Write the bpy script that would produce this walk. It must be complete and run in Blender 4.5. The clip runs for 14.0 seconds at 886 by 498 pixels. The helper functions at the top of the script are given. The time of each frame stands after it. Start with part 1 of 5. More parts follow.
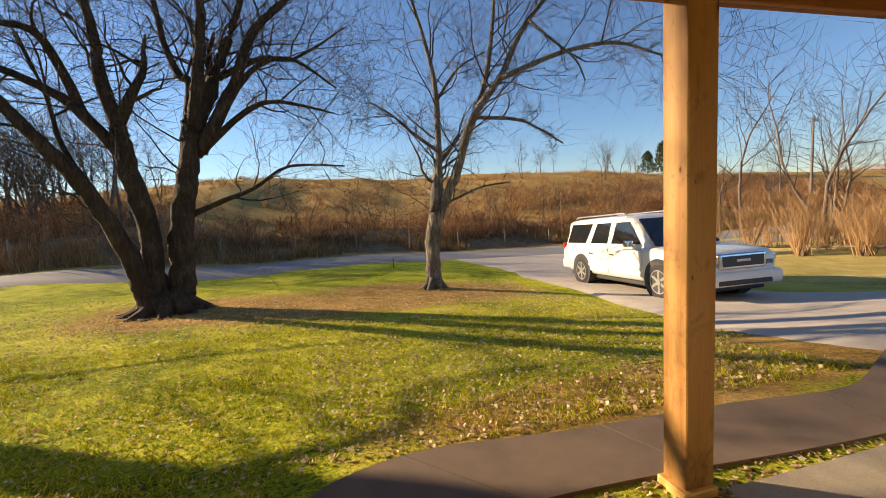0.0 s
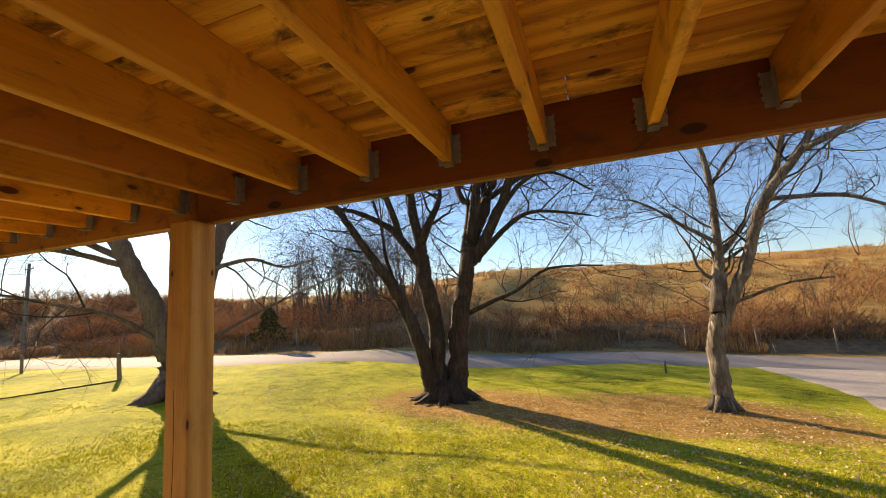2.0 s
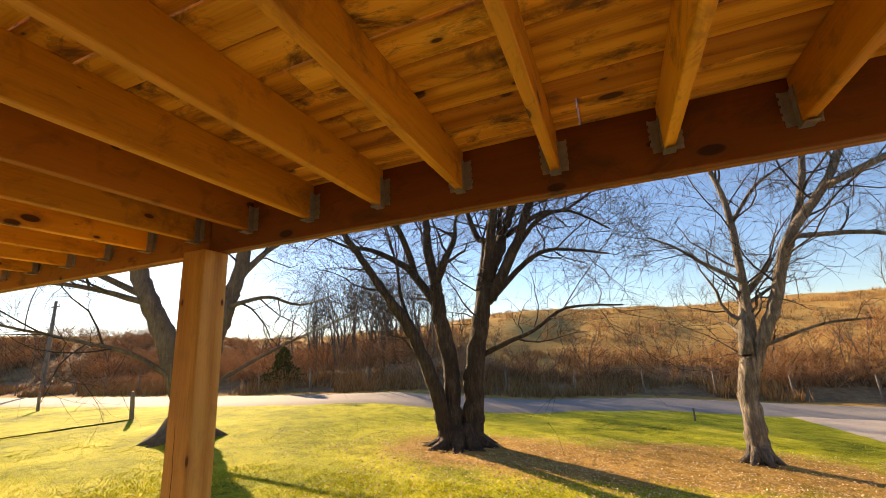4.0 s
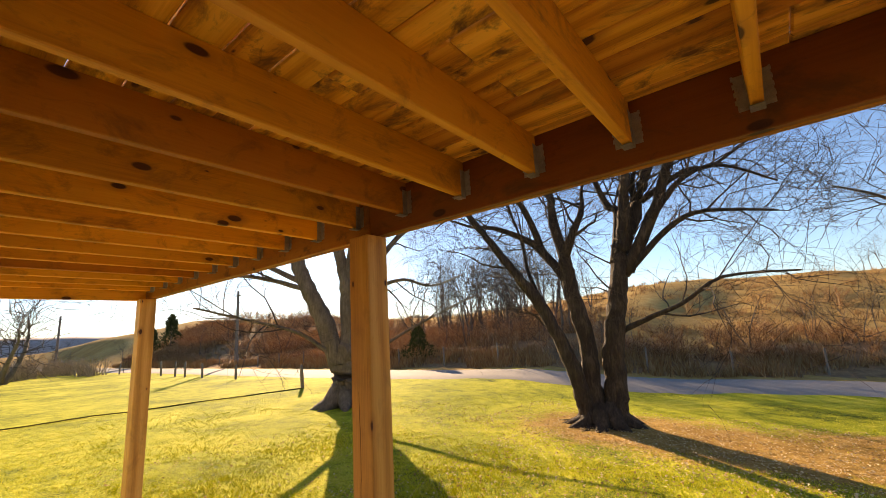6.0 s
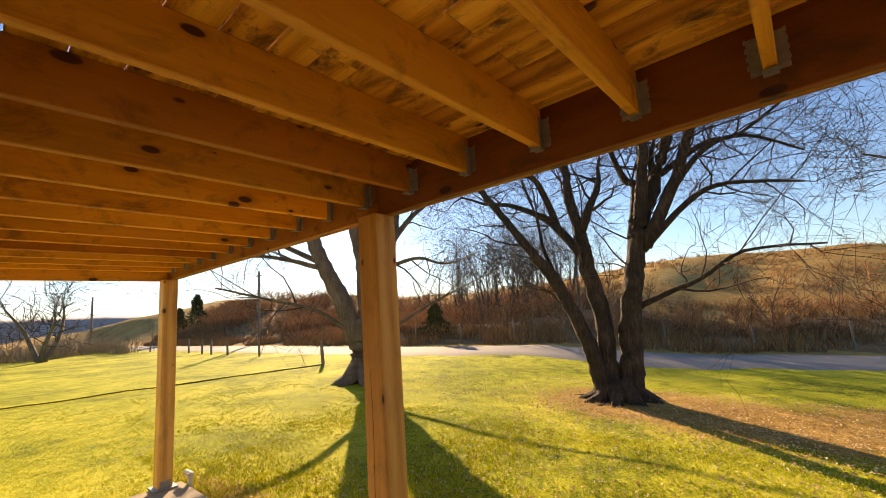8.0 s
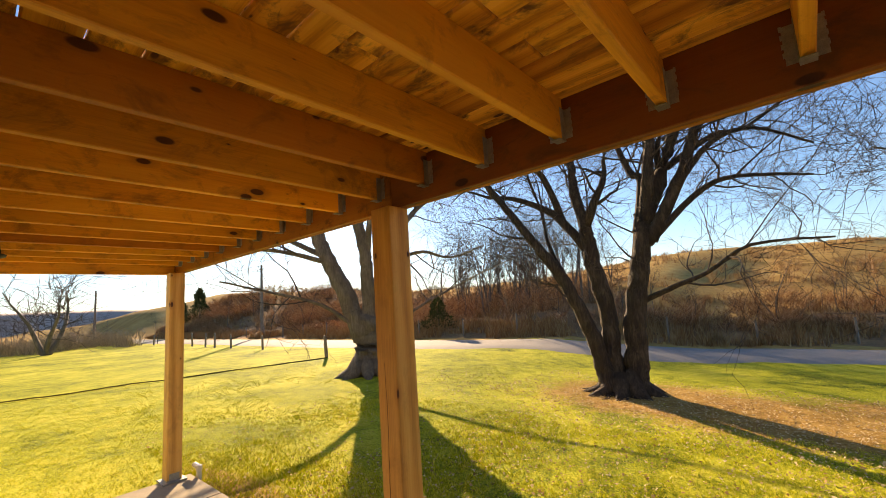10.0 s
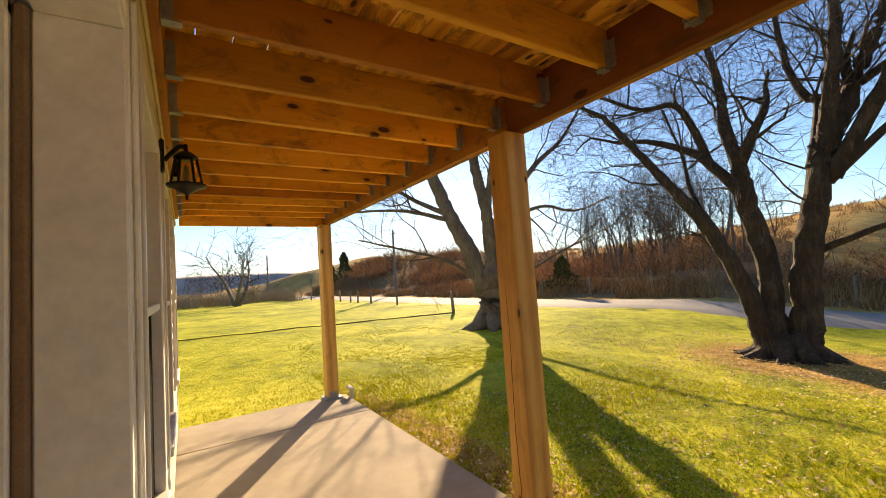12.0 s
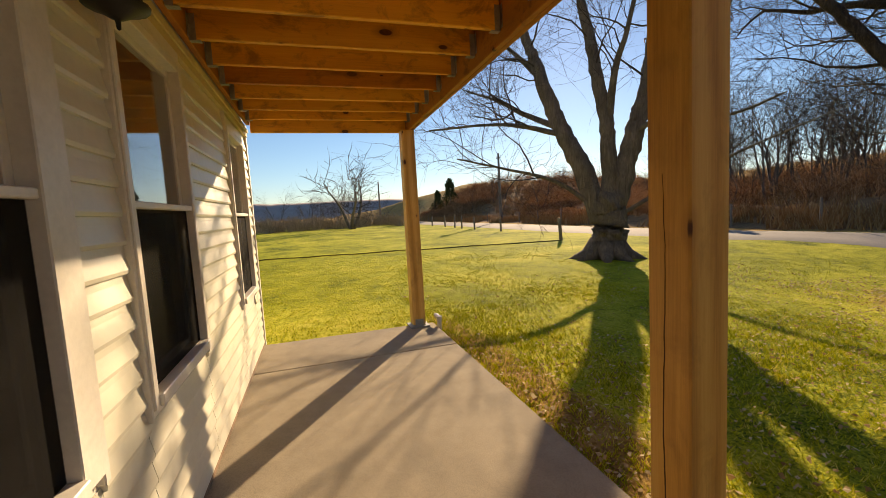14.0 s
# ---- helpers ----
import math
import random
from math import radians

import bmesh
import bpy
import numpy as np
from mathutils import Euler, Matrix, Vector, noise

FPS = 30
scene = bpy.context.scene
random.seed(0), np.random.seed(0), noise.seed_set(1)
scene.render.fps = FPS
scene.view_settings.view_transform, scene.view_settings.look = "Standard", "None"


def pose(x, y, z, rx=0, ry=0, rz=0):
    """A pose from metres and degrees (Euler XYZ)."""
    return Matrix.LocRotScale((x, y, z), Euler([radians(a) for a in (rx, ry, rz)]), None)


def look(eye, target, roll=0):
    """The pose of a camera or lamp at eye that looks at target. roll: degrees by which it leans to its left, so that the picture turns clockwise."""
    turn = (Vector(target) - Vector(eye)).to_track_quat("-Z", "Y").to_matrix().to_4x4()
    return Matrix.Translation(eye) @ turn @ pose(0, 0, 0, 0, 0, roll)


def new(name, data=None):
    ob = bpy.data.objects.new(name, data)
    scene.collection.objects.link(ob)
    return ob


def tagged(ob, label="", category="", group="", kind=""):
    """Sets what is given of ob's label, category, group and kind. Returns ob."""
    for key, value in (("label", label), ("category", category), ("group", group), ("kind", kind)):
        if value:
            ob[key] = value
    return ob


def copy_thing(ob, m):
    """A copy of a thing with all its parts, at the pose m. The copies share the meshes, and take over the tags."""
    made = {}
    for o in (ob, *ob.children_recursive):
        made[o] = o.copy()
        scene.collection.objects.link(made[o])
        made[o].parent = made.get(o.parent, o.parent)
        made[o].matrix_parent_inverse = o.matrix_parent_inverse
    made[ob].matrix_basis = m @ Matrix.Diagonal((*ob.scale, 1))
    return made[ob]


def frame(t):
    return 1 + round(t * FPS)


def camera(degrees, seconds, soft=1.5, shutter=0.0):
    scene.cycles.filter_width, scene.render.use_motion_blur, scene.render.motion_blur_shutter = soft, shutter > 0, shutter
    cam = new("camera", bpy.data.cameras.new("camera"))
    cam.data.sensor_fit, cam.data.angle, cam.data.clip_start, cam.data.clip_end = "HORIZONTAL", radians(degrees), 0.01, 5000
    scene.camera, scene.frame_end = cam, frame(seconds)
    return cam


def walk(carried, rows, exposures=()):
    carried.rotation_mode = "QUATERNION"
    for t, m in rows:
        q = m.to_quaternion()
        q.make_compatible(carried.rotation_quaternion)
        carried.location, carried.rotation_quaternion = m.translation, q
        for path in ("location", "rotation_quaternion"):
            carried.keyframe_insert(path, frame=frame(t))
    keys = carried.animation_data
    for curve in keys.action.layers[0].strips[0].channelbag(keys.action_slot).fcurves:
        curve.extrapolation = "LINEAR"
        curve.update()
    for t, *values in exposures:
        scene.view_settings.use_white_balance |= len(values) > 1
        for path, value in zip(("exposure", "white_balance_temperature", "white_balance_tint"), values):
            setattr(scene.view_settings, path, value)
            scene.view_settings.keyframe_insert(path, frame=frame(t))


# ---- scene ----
cam = camera(93.6, 14.0, 0.8)
PATH = [
    (0, (-0.101, 0.11, 1.465), (0.381, 2.037, 1.252), -3.3),
    (0.5, (-0.1, 0.075, 1.505), (-0.06, 2.064, 1.333), -3.5),
    (1, (-0.085, 0.118, 1.617), (-0.467, 2.076, 1.475), -3.7),
    (1.5, (-0.052, 0.114, 1.778), (-0.66, 2.018, 1.831), -3.5),
    (2, (-0.033, 0.1, 1.823), (-0.701, 1.965, 2.089), -3.4),
    (2.2, (-0.03, 0.105, 1.824), (-0.703, 1.958, 2.152), -3.4),
    (4.3, (-0.039, 0.164, 1.764), (-0.783, 1.96, 2.226), -2.9),
    (4.5, (-0.061, 0.16, 1.761), (-0.84, 1.945, 2.218), -2.9),
    (5, (-0.132, 0.136, 1.793), (-1.02, 1.875, 2.228), -3.3),
    (5.5, (-0.189, 0.127, 1.79), (-1.253, 1.768, 2.208), -3.1),
    (6, (-0.228, 0.126, 1.767), (-1.443, 1.666, 2.159), -3.5),
    (6.5, (-0.228, 0.144, 1.765), (-1.555, 1.596, 2.125), -3.5),
    (7, (-0.209, 0.159, 1.768), (-1.588, 1.571, 2.093), -3.7),
    (7.5, (-0.185, 0.163, 1.763), (-1.55, 1.593, 2.066), -3.6),
    (8, (-0.187, 0.154, 1.758), (-1.478, 1.653, 2.052), -3.9),
    (8.2, (-0.177, 0.152, 1.758), (-1.421, 1.69, 2.046), -4.0),
    (10.3, (-0.269, 0.112, 1.769), (-1.605, 1.589, 2.025), -3.7),
    (10.5, (-0.269, 0.092, 1.779), (-1.65, 1.514, 2.045), -3.7),
    (11, (-0.297, 0.116, 1.801), (-1.829, 1.381, 2.036), -3.9),
    (11.5, (-0.282, 0.108, 1.788), (-1.914, 1.249, 1.977), -3.8),
    (12, (-0.237, 0.112, 1.538), (-1.931, 1.169, 1.667), -3.8),
    (12.5, (-0.311, 0.174, 1.562), (-2.054, 1.155, 1.6), -3.8),
    (13, (-0.575, 0.404, 1.479), (-2.381, 1.262, 1.428), -3.6),
    (13.5, (-0.763, 0.575, 1.435), (-2.624, 1.296, 1.311), -3.4),
    (14, (-1.075, 0.653, 1.395), (-2.981, 1.232, 1.208), -3.2),
]
LIGHTING = [(0, 1.25, 7000, 16), (0.5, 1.2, 6900, 15), (1.0, 1.1, 7000, 17), (1.5, 1.2, 7200, 17), (2.0, 1.5, 7500, 19), (5, 1.7, 8000, 21), (8, 1.6, 8000, 20), (11, 1.7, 7700, 17), (12.5, 1.5, 7500, 16), (13.2, 1.15, 7500, 16), (14, 0.95, 7500, 16)]
walk(cam, [(t, look(eye, target, roll)) for t, eye, target, roll in PATH], LIGHTING)

# ---- world, sun and exposure ----
SUN = Vector((-0.791, 0.531, 0.303)).normalized()
world = bpy.data.worlds.new("World")
scene.world = world
world.use_nodes = True
wn = world.node_tree
sky = wn.nodes.new("ShaderNodeTexSky")
sky.sky_type, sky.sun_disc = "NISHITA", False
sky.sun_elevation, sky.sun_rotation = math.asin(SUN.z), math.atan2(SUN.x, SUN.y)
sky.air_density, sky.dust_density, sky.ozone_density = 1.0, 0.08, 5.0
wn.links.new(sky.outputs[0], wn.nodes["Background"].inputs[0])
wn.nodes["Background"].inputs[1].default_value = 0.072
sun_data = bpy.data.lights.new("sun", "SUN")
sun_data.energy, sun_data.angle, sun_data.color = 5.0, radians(0.6), (1.0, 0.80, 0.54)
sun = new("sun", sun_data)
sun.matrix_world = look(SUN * 60, (0, 0, 0))


# ---- materials ----
def ramp(nt, fac, stops):
    n = nt.nodes.new("ShaderNodeValToRGB")
    while len(n.color_ramp.elements) < len(stops):
        n.color_ramp.elements.new(0.5)
    for e, (p, c) in zip(n.color_ramp.elements, stops):
        e.position, e.color = p, (*c, 1)
    nt.links.new(fac, n.inputs[0])
    return n.outputs[0]


def noise_tex(nt, vec, scale, detail=4, rough=0.6, dist=0.0):
    n = nt.nodes.new("ShaderNodeTexNoise")
    n.inputs["Scale"].default_value, n.inputs["Detail"].default_value = scale, detail
    n.inputs["Roughness"].default_value, n.inputs["Distortion"].default_value = rough, dist
    nt.links.new(vec, n.inputs["Vector"])
    return n.outputs["Fac"]


def mix(nt, fac, a, b, mode="MIX"):
    n = nt.nodes.new("ShaderNodeMix")
    n.data_type, n.blend_type = "RGBA", mode
    for sock, v in ((n.inputs[0], fac), (n.inputs[6], a), (n.inputs[7], b)):
        if isinstance(v, (int, float)):
            sock.default_value = v
        elif isinstance(v, tuple):
            sock.default_value = (*v, 1)
        else:
            nt.links.new(v, sock)
    return n.outputs[2]


def maths(nt, op, a, b=0.0, c=None):
    n = nt.nodes.new("ShaderNodeMath")
    n.operation = op
    for i, v in enumerate((a, b) if c is None else (a, b, c)):
        if isinstance(v, (int, float)):
            n.inputs[i].default_value = v
        else:
            nt.links.new(v, n.inputs[i])
    return n.outputs[0]


def material(name, rough=0.6, metal=0.0):
    m = bpy.data.materials.new(name)
    m.use_nodes = True
    nt = m.node_tree
    b = nt.nodes["Principled BSDF"]
    b.inputs["Roughness"].default_value, b.inputs["Metallic"].default_value = rough, metal
    return m, nt, b


def bump(nt, b, height, strength=0.4, distance=0.01):
    n = nt.nodes.new("ShaderNodeBump")
    n.inputs["Strength"].default_value, n.inputs["Distance"].default_value = strength, distance
    nt.links.new(height, n.inputs["Height"])
    nt.links.new(n.outputs[0], b.inputs["Normal"])


def coords(nt, kind="Object"):
    return nt.nodes.new("ShaderNodeTexCoord").outputs[kind]


def world_pos(nt):
    return nt.nodes.new("ShaderNodeNewGeometry").outputs["Position"]


def mapped(nt, vec, scale=(1, 1, 1), offset=None):
    n = nt.nodes.new("ShaderNodeMapping")
    n.inputs["Scale"].default_value = scale
    nt.links.new(vec, n.inputs["Vector"])
    if offset is not None:
        nt.links.new(offset, n.inputs["Location"])
    return n.outputs[0]


def plain(name, col, rough=0.6, metal=0.0, vary=0.12, scale=8.0, bumps=0.0):
    """A paint or metal with soft stains at two scales."""
    m, nt, b = material(name, rough, metal)
    p = coords(nt)
    f = maths(nt, "ADD", maths(nt, "MULTIPLY", noise_tex(nt, p, scale, 5), 0.6), maths(nt, "MULTIPLY", noise_tex(nt, p, scale * 9, 3), 0.4))
    lo, hi = tuple(c * (1 - 1.6 * vary) for c in col), tuple(min(1, c * (1 + vary)) for c in col)
    nt.links.new(ramp(nt, f, [(0.3, lo), (0.65, hi)]), b.inputs["Base Color"])
    if bumps:
        bump(nt, b, noise_tex(nt, p, scale * 12, 4), bumps, 0.004)
    return m


def wood_mat(name, tint=(1, 1, 1), dark=1.0, mill=0.8, contrast=1.0):
    """Pressure-treated pine: long grain along local x, streaks, knots, dark mill stains."""
    m, nt, b = material(name, 0.62)
    info = nt.nodes.new("ShaderNodeObjectInfo").outputs["Random"]
    off = nt.nodes.new("ShaderNodeCombineXYZ")
    for i, k in enumerate((17.0, 5.3, 9.1)):
        nt.links.new(maths(nt, "MULTIPLY", info, k), off.inputs[i])
    p = mapped(nt, coords(nt), (1, 1, 1), off.outputs[0])
    warp = noise_tex(nt, mapped(nt, p, (0.7, 5, 5)), 1.6, 3, 0.5, 0.6)
    wave = nt.nodes.new("ShaderNodeTexWave")
    wave.wave_type, wave.bands_direction = "BANDS", "Y"
    wave.inputs["Scale"].default_value, wave.inputs["Distortion"].default_value = 4.0, 5.0
    wave.inputs["Detail"].default_value, wave.inputs["Detail Scale"].default_value = 3.0, 1.2
    nt.links.new(mapped(nt, p, (0.10, 0.75, 0.75)), wave.inputs["Vector"])
    fine = noise_tex(nt, mapped(nt, p, (2.0, 60, 60)), 2.0, 4, 0.7)
    g = maths(nt, "ADD", maths(nt, "MULTIPLY", wave.outputs["Fac"], 0.22), maths(nt, "ADD", maths(nt, "MULTIPLY", fine, 0.36), maths(nt, "MULTIPLY", warp, 0.42)))
    t = tint
    col = ramp(nt, g, [(0.46 - 0.22 * contrast, (0.42 * t[0], 0.165 * t[1], 0.014 * t[2])), (0.46, (0.70 * t[0], 0.325 * t[1], 0.030 * t[2])), (0.46 + 0.24 * contrast, (0.86 * t[0], 0.46 * t[1], 0.060 * t[2]))])
    board = ramp(nt, info, [(0.0, (0.52, 0.36, 0.26)), (0.18, (0.80, 0.68, 0.56)), (0.45, (0.92, 0.90, 0.82)), (0.75, (1.02, 1.0, 0.95)), (1.0, (1.12, 1.14, 1.15))])
    col = mix(nt, 1.0, col, board, "MULTIPLY")
    sp = nt.nodes.new("ShaderNodeSeparateXYZ")
    nt.links.new(p, sp.inputs[0])
    flat = nt.nodes.new("ShaderNodeCombineXYZ")
    nt.links.new(maths(nt, "MULTIPLY", sp.outputs[0], 2.1), flat.inputs[0])
    nt.links.new(maths(nt, "MULTIPLY", maths(nt, "ADD", sp.outputs[1], sp.outputs[2]), 4.6), flat.inputs[1])
    vor = nt.nodes.new("ShaderNodeTexVoronoi")
    vor.voronoi_dimensions = "2D"
    vor.inputs["Scale"].default_value = 1.0
    nt.links.new(flat.outputs[0], vor.inputs["Vector"])
    pick = nt.nodes.new("ShaderNodeSeparateColor")
    nt.links.new(vor.outputs["Color"], pick.inputs[0])
    size = maths(nt, "MULTIPLY_ADD", pick.outputs[0], 0.118, -0.014)
    knot = ramp(nt, maths(nt, "SUBTRACT", size, vor.outputs["Distance"]), [(0.0, (0, 0, 0)), (0.022, (1, 1, 1))])
    ring = ramp(nt, maths(nt, "SUBTRACT", maths(nt, "MULTIPLY", size, 2.2), vor.outputs["Distance"]), [(0.0, (0, 0, 0)), (0.12, (0.55, 0.55, 0.55))])
    col = mix(nt, ring, col, (0.30, 0.115, 0.022))
    col = mix(nt, knot, col, (0.075, 0.022, 0.006))
    stain = ramp(nt, noise_tex(nt, mapped(nt, p, (2.6, 4, 4)), 1.5, 6, 0.7, 0.6), [(0.52, (0, 0, 0)), (0.66, (mill, mill, mill))])
    col = mix(nt, stain, col, (0.16, 0.065, 0.013))
    mott = ramp(nt, noise_tex(nt, mapped(nt, p, (3.5, 9, 9)), 2.2, 5, 0.7, 0.8), [(0.60, (0, 0, 0)), (0.72, (0.6 * mill, 0.6 * mill, 0.6 * mill))])
    col = mix(nt, mott, col, (0.10, 0.04, 0.012))
    # even darkening: weathering on the old post, painted shade on the beam
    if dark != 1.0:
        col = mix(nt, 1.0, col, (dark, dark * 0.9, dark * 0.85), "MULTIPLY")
    nt.links.new(col, b.inputs["Base Color"])
    bump(nt, b, g, 0.35, 0.004)
    return m


M = {}
M["joist"] = wood_mat("pine_joist", (1, 1, 1), 1.0, 0.6, 1.25)
M["decking"] = wood_mat("pine_decking", (1.1, 1.15, 1.3), 1.0, 1.0, 0.65)
# same pine as the joists, with the beam's shade multiplied into its colour
M["beam"] = wood_mat("pine_beam_shade_tint", (0.95, 0.82, 0.75), 0.5)
M["post"] = wood_mat("pine_post", (0.92, 1.08, 2.6), 1.0, 0.22, 1.0)
M["post_old"] = wood_mat("weathered_pine_post", (0.82, 0.96, 2.2), 0.62, 0.6, 1.0)
M["galv"] = plain("galvanised_steel", (0.33, 0.33, 0.31), 0.55, 0.7, 0.2, 30)
M["siding"] = plain("cream_vinyl", (0.70, 0.67, 0.54), 0.42, 0, 0.05, 3, 0.05)
M["trim"] = plain("white_trim_paint", (0.74, 0.70, 0.62), 0.45, 0, 0.08, 5, 0.1)
M["jamb"] = plain("old_white_paint", (0.88, 0.84, 0.75), 0.5, 0, 0.10, 4, 0.15)
M["weather"] = plain("brown_weatherstrip", (0.25, 0.16, 0.09), 0.8, 0, 0.2, 20)
M["frieze"] = plain("yellowed_frieze_paint", (0.62, 0.52, 0.27), 0.55, 0, 0.1, 4)
# room surfaces made pale so sun entering the doorway bounces onto the jamb
M["bounce_room"] = plain("pale_bounce_plaster", (0.72, 0.68, 0.62), 0.9)
M["black"] = plain("black_lantern_iron", (0.022, 0.02, 0.018), 0.45, 0.6, 0.2, 30)
M["rubber"] = plain("tyre_rubber", (0.022, 0.022, 0.022), 0.85, 0, 0.15, 20)
M["carpaint"] = plain("white_car_paint", (0.68, 0.67, 0.63), 0.22, 0, 0.03, 2)
M["carplastic"] = plain("dark_car_plastic", (0.03, 0.03, 0.032), 0.55)
M["chrome"] = plain("bright_chrome", (0.62, 0.63, 0.65), 0.15, 1.0, 0.05)
M["alloy"] = plain("alloy_rim", (0.55, 0.55, 0.54), 0.3, 0.8, 0.1)
M["red"] = plain("red_lamp_plastic", (0.35, 0.02, 0.015), 0.25)
M["lamp"] = plain("clear_lamp_plastic", (0.55, 0.57, 0.6), 0.1, 0.2)
M["pvc"] = plain("grey_pvc_pipe", (0.55, 0.55, 0.52), 0.4)
M["polewood"] = plain("weathered_pole_wood", (0.20, 0.165, 0.13), 0.85, 0, 0.25, 6, 0.3)
M["candle"] = plain("ivory_lamp_candle", (0.6, 0.55, 0.42), 0.5)
M["sign"] = plain("weathered_wood_rail", (0.30, 0.24, 0.17), 0.85, 0, 0.25, 7, 0.3)


def glass(name, tint=(1, 1, 1), rough=0.0):
    m, nt, b = material(name, rough)
    b.inputs["Transmission Weight"].default_value, b.inputs["IOR"].default_value = 1.0, 1.48
    b.inputs["Base Color"].default_value = (*tint, 1)
    return m


M["glass"] = glass("window_glass", (0.93, 0.96, 0.96))
M["lanternglass"] = glass("seeded_lantern_glass", (0.95, 0.86, 0.62), 0.12)
mt, nt, b = material("tinted_car_glass", 0.03)
b.inputs["Base Color"].default_value = (0.012, 0.014, 0.017, 1)
b.inputs["Specular IOR Level"].default_value = 0.8
M["carglass"] = mt
mt, nt, b = material("insect_screen", 0.8)
b.inputs["Base Color"].default_value = (0.010, 0.009, 0.008, 1)
b.inputs["Specular IOR Level"].default_value = 0.05
b.inputs["Alpha"].default_value = 0.6
M["screen"] = mt


def concrete_mat(name, base, stainy):
    m, nt, b = material(name, 0.9)
    b.inputs["Specular IOR Level"].default_value = 0.2
    p = world_pos(nt)
    big, mid, fine = noise_tex(nt, p, 0.9, 5, 0.6, 0.5), noise_tex(nt, p, 7, 5), noise_tex(nt, p, 160, 3)
    c = ramp(nt, big, [(0.3, tuple(v * stainy for v in base)), (0.62, base)])
    c = mix(nt, 0.5, c, ramp(nt, mid, [(0.3, tuple(v * 0.72 for v in base)), (0.7, tuple(v * 1.12 for v in base))]))
    c = mix(nt, 0.25, c, ramp(nt, fine, [(0.35, (0.12, 0.1, 0.085)), (0.6, tuple(v * 1.2 for v in base))]))
    nt.links.new(c, b.inputs["Base Color"])
    bump(nt, b, maths(nt, "ADD", fine, mid), 0.25, 0.004)
    return m


M["slab"] = concrete_mat("patio_concrete", (0.40, 0.34, 0.245), 0.62)
# walk colour carries both its damp stains and the shadow lying on it
M["walkway"] = concrete_mat("stained_shaded_walk_concrete", (0.20, 0.145, 0.10), 0.5)
M["asphalt"] = concrete_mat("weathered_asphalt", (0.27, 0.26, 0.245), 0.75)
M["gravel"] = concrete_mat("gravel_drive", (0.52, 0.46, 0.38), 0.66)


def ground_mat():
    m, nt, b = material("lawn_ground", 0.95)
    p = world_pos(nt)
    big, mid, fine = noise_tex(nt, p, 0.35, 5, 0.62, 0.6), noise_tex(nt, p, 2.6, 6, 0.68), noise_tex(nt, p, 34, 5, 0.75)
    f = maths(nt, "ADD", maths(nt, "MULTIPLY", big, 0.45), maths(nt, "ADD", maths(nt, "MULTIPLY", mid, 0.3), maths(nt, "MULTIPLY", fine, 0.25)))
    f = maths(nt, "ADD", f, maths(nt, "MULTIPLY", maths(nt, "SUBTRACT", fine, 0.5), 0.48))
    green = ramp(nt, f, [(0.36, (0.035, 0.055, 0.008)), (0.44, (0.22, 0.26, 0.016)), (0.54, (0.47, 0.46, 0.032)), (0.68, (0.70, 0.60, 0.12))])
    dirt = ramp(nt, maths(nt, "ADD", maths(nt, "MULTIPLY", fine, 0.6), maths(nt, "MULTIPLY", mid, 0.4)), [(0.36, (0.13, 0.065, 0.022)), (0.5, (0.34, 0.18, 0.06)), (0.62, (0.54, 0.34, 0.14))])
    sep = nt.nodes.new("ShaderNodeSeparateXYZ")
    nt.links.new(p, sep.inputs[0])
    total = None
    # bare, leaf-strewn earth round the two maples, along the walk and by the drive
    for cx, cy, rx, ry in ((-3.3, 10.2, 2.3, 2.0), (1.9, 10.5, 3.2, 2.1), (-0.6, 9.6, 3.6, 1.9), (2.4, 2.9, 2.4, 0.6), (-3.5, 2.15, 3.0, 0.4), (4.6, 3.4, 1.0, 0.9)):
        dx = maths(nt, "DIVIDE", maths(nt, "SUBTRACT", sep.outputs[0], cx), rx)
        dy = maths(nt, "DIVIDE", maths(nt, "SUBTRACT", sep.outputs[1], cy), ry)
        d = maths(nt, "ADD", maths(nt, "MULTIPLY", dx, dx), maths(nt, "MULTIPLY", dy, dy))
        d = maths(nt, "SUBTRACT", 1.35, d)
        total = d if total is None else maths(nt, "MAXIMUM", total, d)
    patch = maths(nt, "ADD", maths(nt, "MULTIPLY", total, 0.45), maths(nt, "SUBTRACT", mid, 0.45))
    pm = ramp(nt, patch, [(0.10, (0, 0, 0)), (0.40, (0.85, 0.85, 0.85))])
    straw = nt.nodes.new("ShaderNodeMapRange")
    straw.inputs[1].default_value, straw.inputs[2].default_value = 9.0, 15.0
    nt.links.new(maths(nt, "ADD", sep.outputs[0], maths(nt, "MULTIPLY", mid, 3.0)), straw.inputs[0])
    green = mix(nt, straw.outputs[0], green, ramp(nt, f, [(0.35, (0.20, 0.17, 0.05)), (0.5, (0.42, 0.34, 0.11)), (0.65, (0.60, 0.50, 0.22))]))
    c = mix(nt, pm, green, dirt)
    nt.links.new(c, b.inputs["Base Color"])
    bump(nt, b, maths(nt, "ADD", fine, mid), 0.7, 0.03)
    return m


M["lawn"] = ground_mat()
M["lawn"].node_tree.nodes["Principled BSDF"].inputs["Specular IOR Level"].default_value = 0.05


